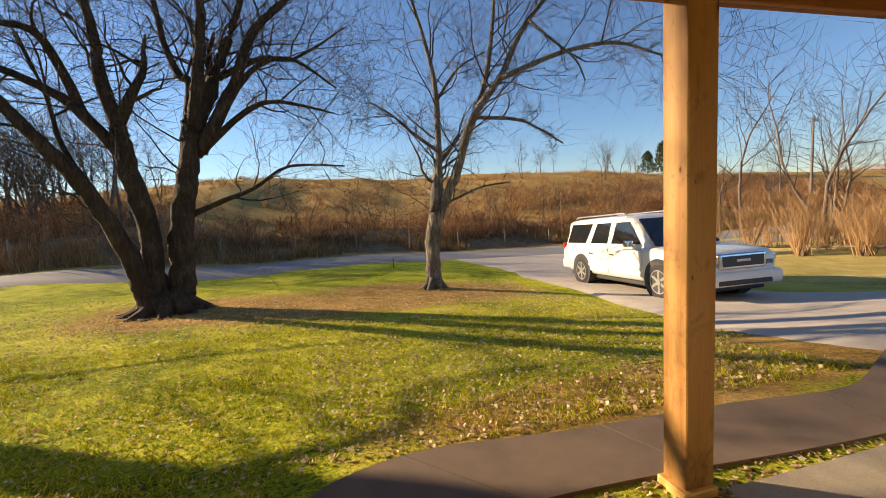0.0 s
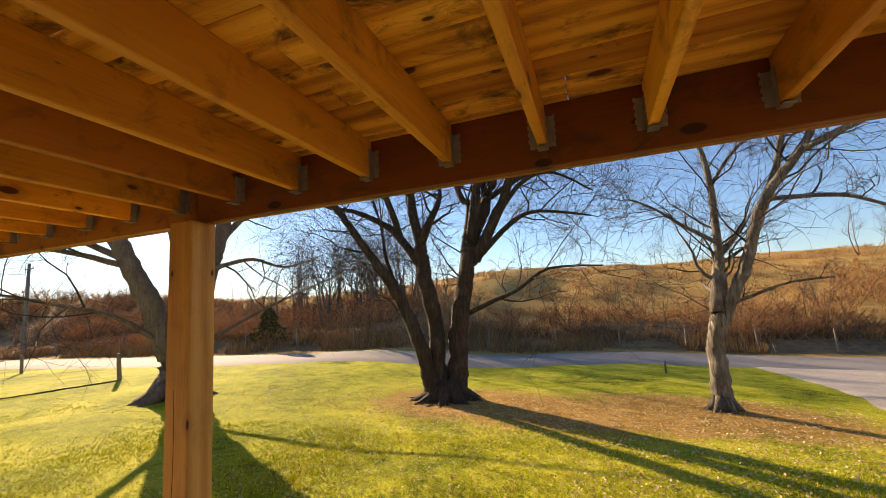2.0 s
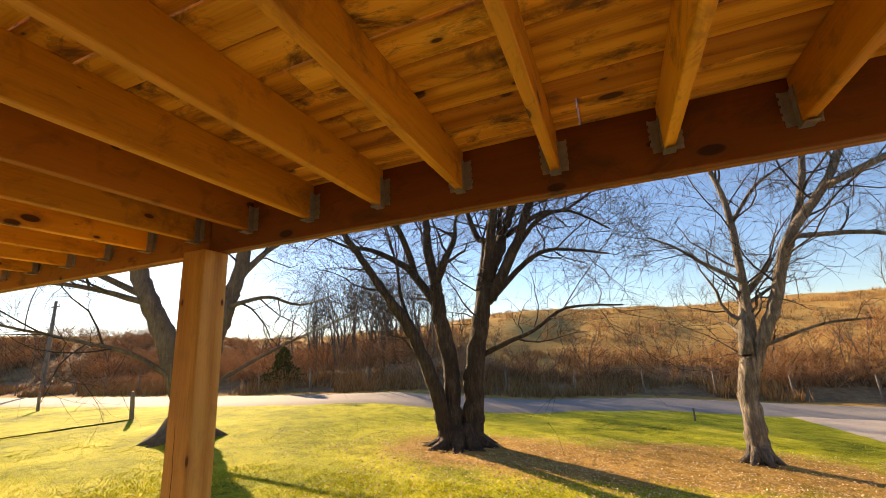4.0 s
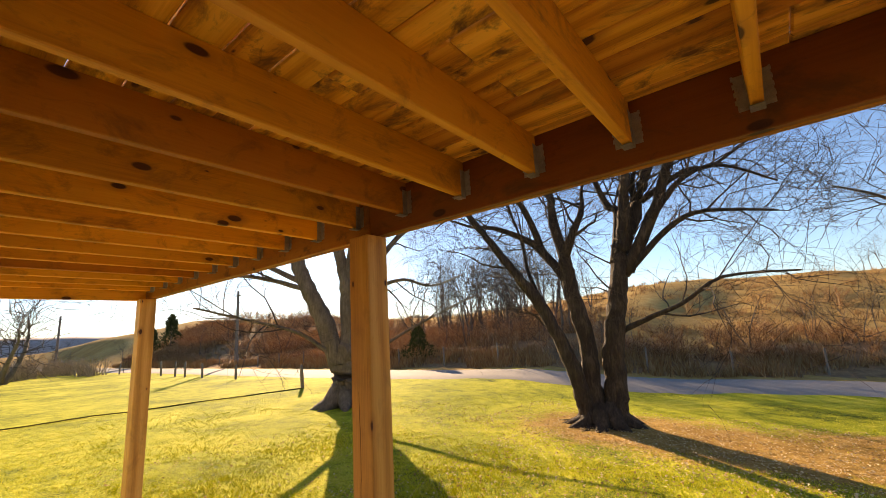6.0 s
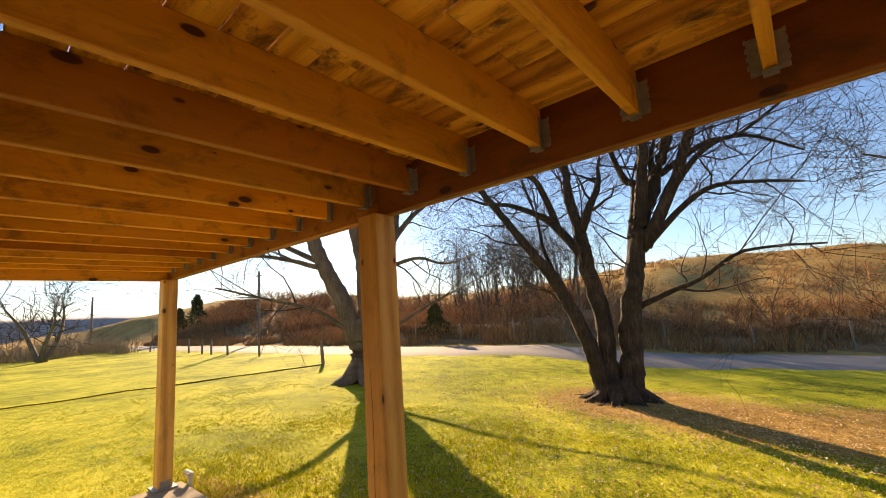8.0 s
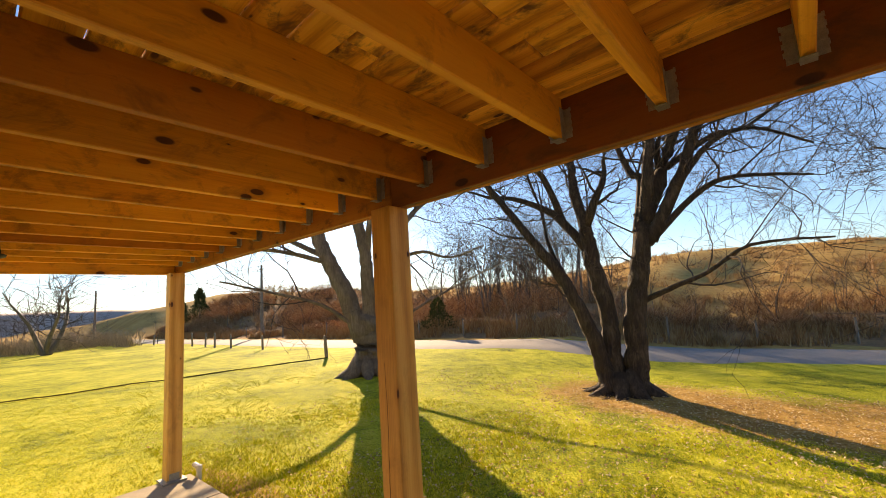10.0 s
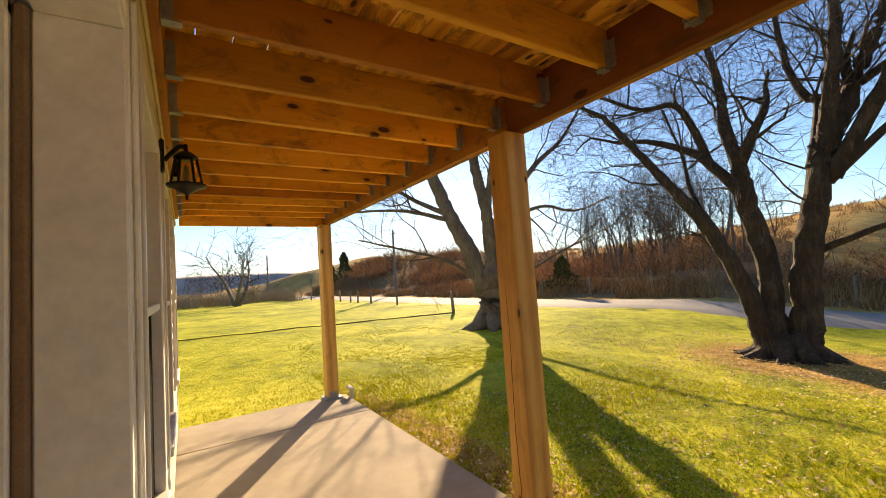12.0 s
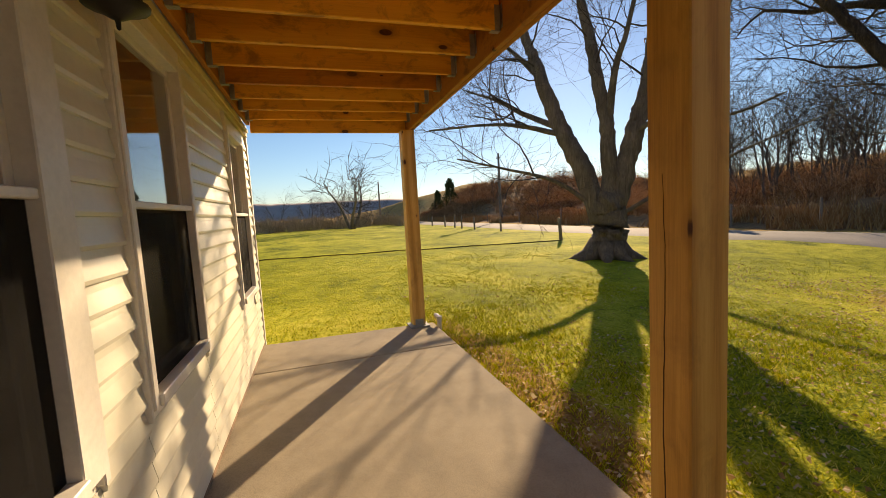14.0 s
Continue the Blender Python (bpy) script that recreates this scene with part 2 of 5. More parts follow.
def brown_mat(name, a, b_, c_, scale):
    m, nt, b = material(name, 0.95)
    b.inputs["Specular IOR Level"].default_value = 0.05
    p = world_pos(nt)
    f = maths(nt, "ADD", maths(nt, "MULTIPLY", noise_tex(nt, p, scale, 6, 0.7, 0.5), 0.6), maths(nt, "MULTIPLY", noise_tex(nt, p, scale * 14, 4, 0.75), 0.4))
    nt.links.new(ramp(nt, f, [(0.32, a), (0.5, b_), (0.68, c_)]), b.inputs["Base Color"])
    bump(nt, b, f, 1.0, 0.3)
    return m


M["hill"] = brown_mat("winter_hill_grass", (0.24, 0.13, 0.045), (0.42, 0.26, 0.08), (0.56, 0.41, 0.15), 0.14)
# ridge brown paled towards grey: distance haze put into the colour
M["farhill"] = brown_mat("far_ridge_haze_tint", (0.30, 0.26, 0.25), (0.38, 0.34, 0.32), (0.46, 0.41, 0.38), 0.03)
M["bank"] = brown_mat("brushy_bank_soil", (0.09, 0.058, 0.036), (0.27, 0.165, 0.085), (0.46, 0.29, 0.14), 0.25)


def island_mat(name, stops, rough=0.9, trans=0.0):
    m, nt, b = material(name, rough)
    b.inputs["Specular IOR Level"].default_value = 0.06
    r = nt.nodes.new("ShaderNodeNewGeometry").outputs["Random Per Island"]
    col = ramp(nt, r, stops)
    nt.links.new(col, b.inputs["Base Color"])
    if trans:
        tr = nt.nodes.new("ShaderNodeBsdfTranslucent")
        nt.links.new(col, tr.inputs[0])
        ms = nt.nodes.new("ShaderNodeMixShader")
        ms.inputs[0].default_value = trans
        nt.links.new(b.outputs[0], ms.inputs[1])
        nt.links.new(tr.outputs[0], ms.inputs[2])
        nt.links.new(ms.outputs[0], nt.nodes["Material Output"].inputs[0])
    return m


M["brush"] = island_mat("bare_brush", [(0.0, (0.08, 0.05, 0.033)), (0.3, (0.28, 0.155, 0.08)), (0.65, (0.54, 0.30, 0.13)), (1.0, (0.74, 0.58, 0.38))], 0.9, 0.45)
M["field_brush"] = island_mat("pale_field_brush", [(0.0, (0.16, 0.13, 0.10)), (0.5, (0.34, 0.28, 0.21)), (1.0, (0.50, 0.42, 0.32))], 0.9, 0.2)
M["sedge"] = island_mat("dry_sedge", [(0.0, (0.28, 0.15, 0.06)), (0.5, (0.40, 0.24, 0.10)), (1.0, (0.50, 0.37, 0.19))], 0.9, 0.3)
M["shrub"] = island_mat("tan_shrub_twigs", [(0.0, (0.24, 0.14, 0.07)), (0.5, (0.36, 0.22, 0.11)), (1.0, (0.46, 0.31, 0.16))])
M["grass"] = island_mat("grass_blades", [(0.0, (0.22, 0.28, 0.012)), (0.35, (0.54, 0.57, 0.02)), (0.75, (0.78, 0.73, 0.05)), (1.0, (0.90, 0.80, 0.26))], 0.7, 0.38)
M["leaf"] = island_mat("dead_leaves", [(0.0, (0.30, 0.18, 0.07)), (0.5, (0.54, 0.39, 0.20)), (1.0, (0.80, 0.68, 0.45))], 0.8, 0.25)
M["cedar"] = island_mat("cedar_foliage", [(0.0, (0.03, 0.042, 0.014)), (0.6, (0.06, 0.075, 0.025)), (1.0, (0.12, 0.13, 0.045))])


def bark_mat(name, a, b_, c_):
    m, nt, b = material(name, 0.92)
    p = coords(nt)
    ridges = noise_tex(nt, mapped(nt, p, (9, 9, 1.3)), 1.6, 6, 0.7, 1.0)
    patch = noise_tex(nt, p, 2.2, 4, 0.6)
    f = maths(nt, "ADD", maths(nt, "MULTIPLY", ridges, 0.6), maths(nt, "MULTIPLY", patch, 0.4))
    nt.links.new(ramp(nt, f, [(0.34, a), (0.5, b_), (0.66, c_)]), b.inputs["Base Color"])
    bump(nt, b, ridges, 1.0, 0.14)
    return m


M["bark_dark"] = bark_mat("old_maple_bark", (0.016, 0.011, 0.008), (0.05, 0.036, 0.025), (0.13, 0.10, 0.07))
M["bark_grey"] = bark_mat("grey_maple_bark", (0.05, 0.042, 0.034), (0.19, 0.165, 0.13), (0.44, 0.385, 0.31))
M["twig"] = bark_mat("bare_twigs", (0.035, 0.026, 0.02), (0.08, 0.058, 0.042), (0.14, 0.10, 0.07))
M["fartree"] = bark_mat("far_trunk_bark", (0.09, 0.07, 0.055), (0.18, 0.145, 0.115), (0.30, 0.245, 0.19))


# ---- building helpers ----
def part(name, data, mat, parent=None, label="", m=None):
    """Links a bmesh or mesh as one mesh object under a thing or a part."""
    if isinstance(data, bmesh.types.BMesh):
        me = bpy.data.meshes.new(name)
        data.to_mesh(me)
        data.free()
        data = me
    if mat is not None and not data.materials:
        data.materials.append(M[mat])
    ob = new(name, data)
    if m is not None:
        ob.matrix_basis = m
    if parent is not None:
        ob.parent = parent
    if label:
        ob["label"] = label
    return ob


def empty(name, m=None):
    ob = new(name)
    ob.empty_display_size = 0.1
    if m is not None:
        ob.matrix_basis = m
    return ob


def mesh_of(name, verts, faces, smooth=False):
    me = bpy.data.meshes.new(name)
    me.from_pydata(verts, [], faces)
    if smooth:
        me.polygons.foreach_set("use_smooth", [True] * len(me.polygons))
    me.update()
    return me


def add_box(bm, lo, hi, bev=0.0, seg=1):
    r = bmesh.ops.create_cube(bm, size=1.0)
    size = [b - a for a, b in zip(lo, hi)]
    mid = [(a + b) / 2 for a, b in zip(lo, hi)]
    for v in r["verts"]:
        v.co = Vector([v.co[i] * size[i] + mid[i] for i in range(3)])
    if bev:
        es = list({e for v in r["verts"] for e in v.link_edges})
        bmesh.ops.bevel(bm, geom=es, offset=bev, segments=seg, affect="EDGES", profile=0.6)
    return bm


def box(lo, hi, bev=0.0, seg=1):
    return add_box(bmesh.new(), lo, hi, bev, seg)


def add_cyl(bm, r1, r2, depth, m, seg=16, caps=True):
    bmesh.ops.create_cone(bm, cap_ends=caps, segments=seg, radius1=r1, radius2=r2, depth=depth, matrix=m)
    return bm


def lathe(profile, seg=18):
    """A turned solid from (radius, height) pairs."""
    verts, faces = [], []
    for r, z in profile:
        for k in range(seg):
            a = 2 * math.pi * k / seg
            verts.append((r * math.cos(a), r * math.sin(a), z))
    for i in range(len(profile) - 1):
        for k in range(seg):
            j = (k + 1) % seg
            faces.append((i * seg + k, i * seg + j, (i + 1) * seg + j, (i + 1) * seg + k))
    return mesh_of("turned", verts, faces, True)


board_cache = {}


def board_mesh(length, w, h, bev=0.004):
    """A sawn board centred on its middle, its length along local x."""
    key = (round(length, 3), round(w, 3), round(h, 3), bev)
    if key not in board_cache:
        bm = box((-length / 2, -w / 2, -h / 2), (length / 2, w / 2, h / 2), bev)
        me = bpy.data.meshes.new("board")
        bm.to_mesh(me)
        bm.free()
        board_cache[key] = me
    return board_cache[key]


def board(name, length, w, h, m, mat, parent, bev=0.004, label=""):
    me = board_mesh(length, w, h, bev)
    if me.materials and me.materials[0] != M[mat]:
        me = me.copy()
        me.materials.clear()
    return part(name, me, mat, parent, label, m)


def smooth01(a, b, v):
    u = min(1.0, max(0.0, (v - a) / (b - a)))
    return u * u * (3 - 2 * u)


def level(x, y):
    """The height of the mown ground."""
    s = smooth01(-11, -3, x)
    z = -0.08 - 0.058 * min(max(y - 2.0, 0), 15.5) * (0.12 + 0.88 * s)
    z -= 0.04 * min(max(x + 2, 0), 9) * smooth01(2.2, 5.5, y)
    z -= 0.035 * min(max(x - 2, 0), 10) * smooth01(3, 9, y)
    return z


ROAD = ((-140, 10.5), (-60, 11.5), (-36, 12.6), (-20, 12.8), (-13, 13.4), (-8, 15.2), (-4, 17.4), (1, 19.2), (6, 20.1), (12, 20.4), (20, 20.3), (60, 20.0), (140, 19.0))


def road_edge(x):
    for (x0, y0), (x1, y1) in zip(ROAD, ROAD[1:]):
        if x <= x1:
            k = (x - x0) / (x1 - x0)
            return y0 + (y1 - y0) * k
    return ROAD[-1][1]


def skyline(az):
    """The rise of the hill behind the road, in degrees, by the compass."""
    pts = ((-130, 0.2), (-100, 0.4), (-84, 0.6), (-78, 2.6), (-70, 4.0), (-62, 3.6), (-45, 2.3), (-30, 2.4), (-15, 3.3), (0, 4.0), (15, 4.3), (33, 4.2), (45, 3.2), (60, 2.4), (80, 2.0), (130, 1.0))
    for (a0, e0), (a1, e1) in zip(pts, pts[1:]):
        if az <= a1:
            k = (az - a0) / (a1 - a0)
            return e0 + (e1 - e0) * k
    return 1.0


def land(x, y):
    """The height of all the open land, with the bank and the hill beyond the road."""
    base = level(x, y)
    far = y - (road_edge(x) + 5.2)
    if far > 0 and y > 5:
        far /= max(0.22, y / math.hypot(x, y))
        az = math.degrees(math.atan2(x, y))
        rise = math.tan(math.radians(skyline(az))) * 75 + 1.6
        base += rise * smooth01(0, 52, far) + 0.9 * smooth01(0, 5, far) * smooth01(-40, -10, x) * smooth01(60, 20, x)
        base += 0.5 * smooth01(3, 20, far) * noise.noise((x * 0.12, y * 0.12, 3.0))
    return base


# ---- ground, road, drive ----
def spaced(lo, hi, near, far, fine, coarse):
    vals, v = [], lo
    while v < hi:
        vals.append(v)
        v += fine if near <= v <= far else max(fine, min(coarse, 0.12 * min(abs(v - near), abs(v - far)) + fine))
    return vals + [hi]


gx, gy = spaced(-900, 900, -14, 12, 0.5, 60), spaced(-500, 1000, -2, 28, 0.5, 60)
gverts = [(x, y, land(x, y) + (0.03 * noise.noise((x * 0.6, y * 0.6, 0)) if y > 2.6 and y < 25 else 0)) for y in gy for x in gx]
w = len(gx)
gfaces = [(j * w + i, j * w + i + 1, (j + 1) * w + i + 1, (j + 1) * w + i) for j in range(len(gy) - 1) for i in range(w - 1)]
ground_me = mesh_of("ground", gverts, gfaces, True)
ground_me.materials.append(M["lawn"])
ground_me.materials.append(M["hill"])
ground_me.materials.append(M["bank"])
for p in ground_me.polygons:
    c = p.center
    beyond = c.y - road_edge(c.x)
    if c.y > 5 and beyond > 4.3 or c.x < -62 or c.x > 40:
        az = math.degrees(math.atan2(c.x, c.y))
        reach = 11 + 17 * smooth01(-12, -26, az) + 5 * noise.noise((c.x * 0.11, c.y * 0.11, 9.0))
        p.material_index = 2 if c.y > 5 and 5.6 < beyond < reach and c.x > -62 else 1
ground = tagged(part("ground", ground_me, None), "mown winter lawn with bare leaf-strewn patches", "lawn", kind="structure")


def ribbon(name, left, right, lift, mat, across=6):
    """A laid strip between two edge lines, draped on the land."""
    verts, faces = [], []
    for a, b in zip(left, right):
        for k in range(across + 1):
            t = k / across
            x, y = a[0] + (b[0] - a[0]) * t, a[1] + (b[1] - a[1]) * t
            crown = 0.03 * (1 - (2 * t - 1) ** 2)
            drop = -0.12 if k in (0, across) else 0
            verts.append((x, y, level(x, y) + lift + crown + drop))
    n = across + 1
    for j in range(len(left) - 1):
        for k in range(across):
            faces.append((j * n + k, j * n + k + 1, (j + 1) * n + k + 1, (j + 1) * n + k))
    return part(name, mesh_of(name, verts, faces, True), mat)


xs = [-140 + 2 * i for i in range(141)]
xs = [x for x in xs if -140 <= x <= 140]
road = ribbon("road", [(x, road_edge(x)) for x in xs], [(x, road_edge(x) + 4.9) for x in xs], 0.035, "asphalt")
tagged(road, "narrow weathered grey country road without markings", "road", kind="structure")


def smooth_line(pts, n):
    """A soft line through a few corner points."""
    out = []
    for i in range(len(pts) - 1):
        p0, p1, p2, p3 = (Vector(pts[max(0, min(len(pts) - 1, i + k))]) for k in (-1, 0, 1, 2))
        for s in range(n):
            t = s / n
            out.append(0.5 * (2 * p1 + (p2 - p0) * t + (2 * p0 - 5 * p1 + 4 * p2 - p3) * t * t + (3 * p1 - p0 - 3 * p2 + p3) * t ** 3))
    return out + [Vector(pts[-1])]


drive_l = smooth_line([(5.0, 20.6), (6.2, 16.5), (5.7, 13.0), (5.6, 10.0), (4.9, 6.3), (4.35, 4.0), (4.2, 2.6), (4.6, 0.5), (5.0, -6)], 5)
drive_r = smooth_line([(14.5, 20.6), (11.5, 16.5), (10.2, 13.0), (9.7, 10.0), (9.6, 8.0), (10.6, 6.4), (14.0, 5.2), (19, 3.0), (24, -6)], 5)
drive = ribbon("driveway", [tuple(v) for v in drive_l], [tuple(v) for v in drive_r], 0.03, "gravel", 10)
tagged(drive, "pale packed-gravel driveway curving from the road", "driveway", kind="structure")
lane = ribbon("side_lane", [(20 + 3 * i, 17.8 - 0.25 * i) for i in range(14)], [(21 + 3 * i, 20.6 - 0.25 * i) for i in range(14)], 0.04, "asphalt", 4)
tagged(lane, "pale side lane beyond the row of shrubs", "road", kind="structure")

# ---- patio slab and curved walk ----
SLAB_Z = -0.015
slab_parts = tagged(empty("patio"), "broom-finished tan concrete patio slab under the deck", "patio", kind="structure")
for x0, x1 in ((-6.08, -5.15), (-5.142, -2.6), (-2.592, 0.1), (0.108, 1.7)):
    part("concrete_slab", box((x0, -0.02, -0.5), (x1, 1.99 if x1 < 1 else 1.60, SLAB_Z), 0.008), "slab", slab_parts)
part("concrete_slab", box((1.71, -3.0, -0.5), (9.5, 1.70, -0.06), 0.008), "slab", slab_parts)
walk_in = smooth_line([(-0.55, 1.995), (0.2, 1.93), (0.9, 1.92), (1.5, 1.89), (2.5, 1.80), (3.3, 1.76), (4.2, 1.72), (5.2, 1.70)], 4)
walk_out = smooth_line([(-0.60, 2.08), (-0.25, 2.42), (0.35, 2.56), (1.2, 2.46), (2.5, 2.38), (3.5, 2.28), (4.3, 2.55), (5.2, 2.9)], 4)
garden_walk = tagged(empty("garden_walk"), "curving damp-stained concrete front walk with painted-in shade and leaf-filled joints", "walkway", kind="structure")
joints = (0, 7, 13, 19, 28)
for a, b_ in zip(joints, joints[1:]):
    verts, faces = [], []
    for i in range(a, min(b_, len(walk_in) - 1) + 1):
        pi, po = walk_in[i], walk_out[i]
        sh = 0.004 if i in (a, b_) else 0.0
        dx = sh if i == a else -sh
        for p, z in ((pi, -0.06), (po, -0.065), (po, -0.4), (pi, -0.4)):
            verts.append((p.x + dx, p.y, z))
    n = len(verts) // 4
    for i in range(n - 1):
        for k in range(4):
            faces.append((4 * i + k, 4 * i + (k + 1) % 4, 4 * i + 4 + (k + 1) % 4, 4 * i + 4 + k))
    faces += [(3, 2, 1, 0), tuple(4 * (n - 1) + k for k in range(4))]
    part("concrete_slab", mesh_of("walk_slab", verts, faces), "walkway", garden_walk)

# ---- house wall ----
WY = 0.0
WALL_X0, WALL_X1, WALL_TOP = -6.16, 6.5, 5.4
OPEN = [("window_1", -2.45, -1.52, 0.70, 2.18), ("window_2", -3.70, -2.84, 0.70, 2.24), ("window_3", -5.72, -4.92, 0.68, 2.18), ("door_1", -1.131, 0.751, -0.06, 2.031)]
house = tagged(empty("wall_front"), "cream vinyl-sided house front under the deck", "wall", kind="structure")


def wall_sheet(y0, y1):
    xs_ = sorted({WALL_X0, WALL_X1, *[o[1] for o in OPEN], *[o[2] for o in OPEN]})
    zs_ = sorted({-0.5, WALL_TOP, *[o[3] for o in OPEN], *[o[4] for o in OPEN]})
    bm = bmesh.new()
    for x0, x1 in zip(xs_, xs_[1:]):
        for z0, z1 in zip(zs_, zs_[1:]):
            hole = any(o[1] <= (x0 + x1) / 2 <= o[2] and o[3] <= (z0 + z1) / 2 <= o[4] for o in OPEN)
            if not hole:
                add_box(bm, (x0, y0, z0), (x1, y1, z1))
    return bm


part("sheathing", wall_sheet(-0.12, WY - 0.012), "trim", house)
part("side_wall", box((WALL_X0, -7.0, -0.5), (WALL_X0 + 0.15, -0.121, WALL_TOP)), "siding", house)
part("side_wall", box((WALL_X1 - 0.15, -7.0, -0.5), (WALL_X1, -0.121, WALL_TOP)), "siding", house)
part("back_wall", box((WALL_X0 + 0.151, -7.0, -0.5), (WALL_X1 - 0.151, -6.85, WALL_TOP)), "siding", house)
roof = tagged(part("roof", box((WALL_X0 - 0.3, -7.3, WALL_TOP), (WALL_X1 + 0.3, 0.4, WALL_TOP + 0.2), 0.01), "polewood"), "plain dark house roof above the front", "roof", kind="structure")
inner_floor = tagged(part("floor", box((WALL_X0 + 0.16, -6.84, -0.3), (WALL_X1 - 0.16, -0.13, -0.06)), "bounce_room"), "pale room floor behind the windows, added to bounce light to the jamb", "floor", kind="structure")
inner_ceiling = tagged(part("ceiling", box((WALL_X0 + 0.16, -6.84, 2.42), (WALL_X1 - 0.16, -0.13, 2.6)), "bounce_room"), "pale room ceiling behind the windows, added to bounce light to the jamb", "ceiling", kind="structure")
inner_wall = tagged(part("wall_inner", box((WALL_X0 + 0.16, -3.2, -0.055), (WALL_X1 - 0.16, -3.05, 2.415)), "bounce_room"), "pale plaster wall deep inside the room, added to bounce light to the jamb", "wall", kind="structure")


def siding_piece(x0, x1, expo):
    """One lap of vinyl siding: a dutch-lap profile, thick at its butt."""
    prof = ((0.0, -0.012), (0.016, -0.010), (0.019, 0.004), (0.007, expo * 0.62), (0.002, expo + 0.006), (0.0, expo + 0.006))
    verts = [(x, y, z) for x in (x0, x1) for y, z in prof]
    n = len(prof)
    faces = [(k, (k + 1) % n, n + (k + 1) % n, n + k) for k in range(n)] + [tuple(range(n - 1, -1, -1)), tuple(range(n, 2 * n))]
    return verts, faces


def siding_run(x0, x1, z0, z1, expo=0.1015):
    v, f = siding_piece(0, x1 - x0, expo)
    me = mesh_of("siding_lap", v, f)
    k = 0
    while z0 + (k + 1) * expo < z1 + 0.02:
        part("siding_lap", me, "siding", house, m=pose(x0, WY - 0.011, z0 + k * expo + 0.012))
        k += 1


FRIEZE = 2.30
for x0, x1, z0, z1 in ((-1.515, -1.185, 0.012, FRIEZE), (-2.838, -2.488, 0.012, FRIEZE), (-4.915, -3.74, 0.012, FRIEZE), (-6.10, -5.76, 0.012, FRIEZE),
                       (-2.486, -1.52, 0.012, 0.62), (-3.735, -2.843, 0.012, 0.62), (-5.755, -4.92, 0.012, 0.60), (0.812, 6.4, 0.012, FRIEZE)):
    siding_run(x0, x1, z0, z1)
part("corner_post", box((WALL_X0 - 0.01, WY - 0.1, -0.04), (WALL_X0 + 0.055, WY + 0.014, FRIEZE), 0.004), "trim", house, "white vinyl corner post")
part("frieze_board", box((WALL_X0, WY - 0.011, FRIEZE + 0.004), (6.4, WY + 0.022, 2.425), 0.004), "frieze", house, "yellowed frieze board")
part("frieze_moulding", box((WALL_X0, WY + 0.0225, FRIEZE + 0.05), (6.4, WY + 0.034, FRIEZE + 0.085), 0.004), "frieze", house)
part("base_flashing", box((WALL_X0, WY - 0.011, -0.028), (-1.2, WY + 0.006, 0.012), 0.002), "weather", house, "dirty bottom edge of the siding")


def window(name, x0, x1, z0, z1, label, rail, wide_right=0.0):
    """A white single-hung window: frame, two sashes, screen on the lower one, sill and J-channels."""
    top = tagged(empty(name, pose(0, WY, 0)), label, "window", kind="structure")
    f = 0.045

    def bar(n, lo, hi, bev=0.004, mat="trim"):
        return part(n, box(lo, hi, bev), mat, top)

    bar("window_frame", (x0, -0.10, z0), (x0 + f + wide_right, 0.030, z1))
    bar("window_frame", (x1 - f, -0.10, z0), (x1, 0.030, z1))
    bar("window_frame", (x0 + f + wide_right, -0.10, z1 - f), (x1 - f, 0.028, z1))
    bar("window_sill", (x0 + f + wide_right, -0.10, z0), (x1 - f, 0.045, z0 + 0.05))
    bar("casing", (x0 - 0.035, -0.011, z0 - 0.04), (x0 - 0.001, 0.022, z1 + 0.03))
    bar("casing", (x1 + 0.001, -0.011, z0 - 0.04), (x1 + 0.012, 0.022, FRIEZE - 0.002))
    bar("head_casing", (x0 - 0.0, -0.011, z1 + 0.001), (x1, 0.024, z1 + 0.07))
    gx0, gx1, gz0, gz1 = x0 + f + wide_right, x1 - f, z0 + 0.05, z1 - f
    s = 0.035
    for nm, za, zb, y in (("upper_sash", rail - 0.01, gz1, -0.035), ("lower_sash", gz0, rail + 0.03, -0.065)):
        bm = bmesh.new()
        add_box(bm, (gx0, y - 0.014, za), (gx0 + s, y + 0.014, zb), 0.003)
        add_box(bm, (gx1 - s, y - 0.014, za), (gx1, y + 0.014, zb), 0.003)
        add_box(bm, (gx0 + s, y - 0.014, za), (gx1 - s, y + 0.014, za + s), 0.003)
        add_box(bm, (gx0 + s, y - 0.014, zb - s), (gx1 - s, y + 0.014, zb), 0.003)
        sash = part(nm, bm, "trim", top)
        pane = part("pane", box((gx0 + s, y - 0.003, za + s), (gx1 - s, y + 0.003, zb - s)), "glass", sash, "clear window glass")
    bar("screen_rail", (gx0, 0.002, rail), (gx1, 0.022, rail + 0.028))
    part("insect_screen", box((gx0, -0.010, gz0), (gx1, -0.008, rail)), "screen", top, "dark insect screen")
    return top


window("window_1", -2.45, -1.52, 0.70, 2.18, "white single-hung window with dark lower screen", 1.475, 0.07)
window("window_2", -3.70, -2.84, 0.70, 2.24, "white single-hung window reflecting the sky", 1.465)
window("window_3", -5.72, -4.92, 0.68, 2.18, "white window at the far corner of the house", 1.44)

# right side is out of view, set wide to let light onto the left jamb
door = tagged(empty("door_1", pose(0, WY, 0)), "old white painted doorway with deep jamb, standing open, unseen right side widened for light", "doorway", kind="structure")
part("jamb", box((-1.13, -0.085, -0.06), (-1.10, 0.034, 2.0), 0.003), "jamb", door)
part("jamb", box((-1.13, -0.26, -0.06), (-1.075, -0.105, 2.0), 0.003), "jamb", door, "inner white jamb behind the stop")
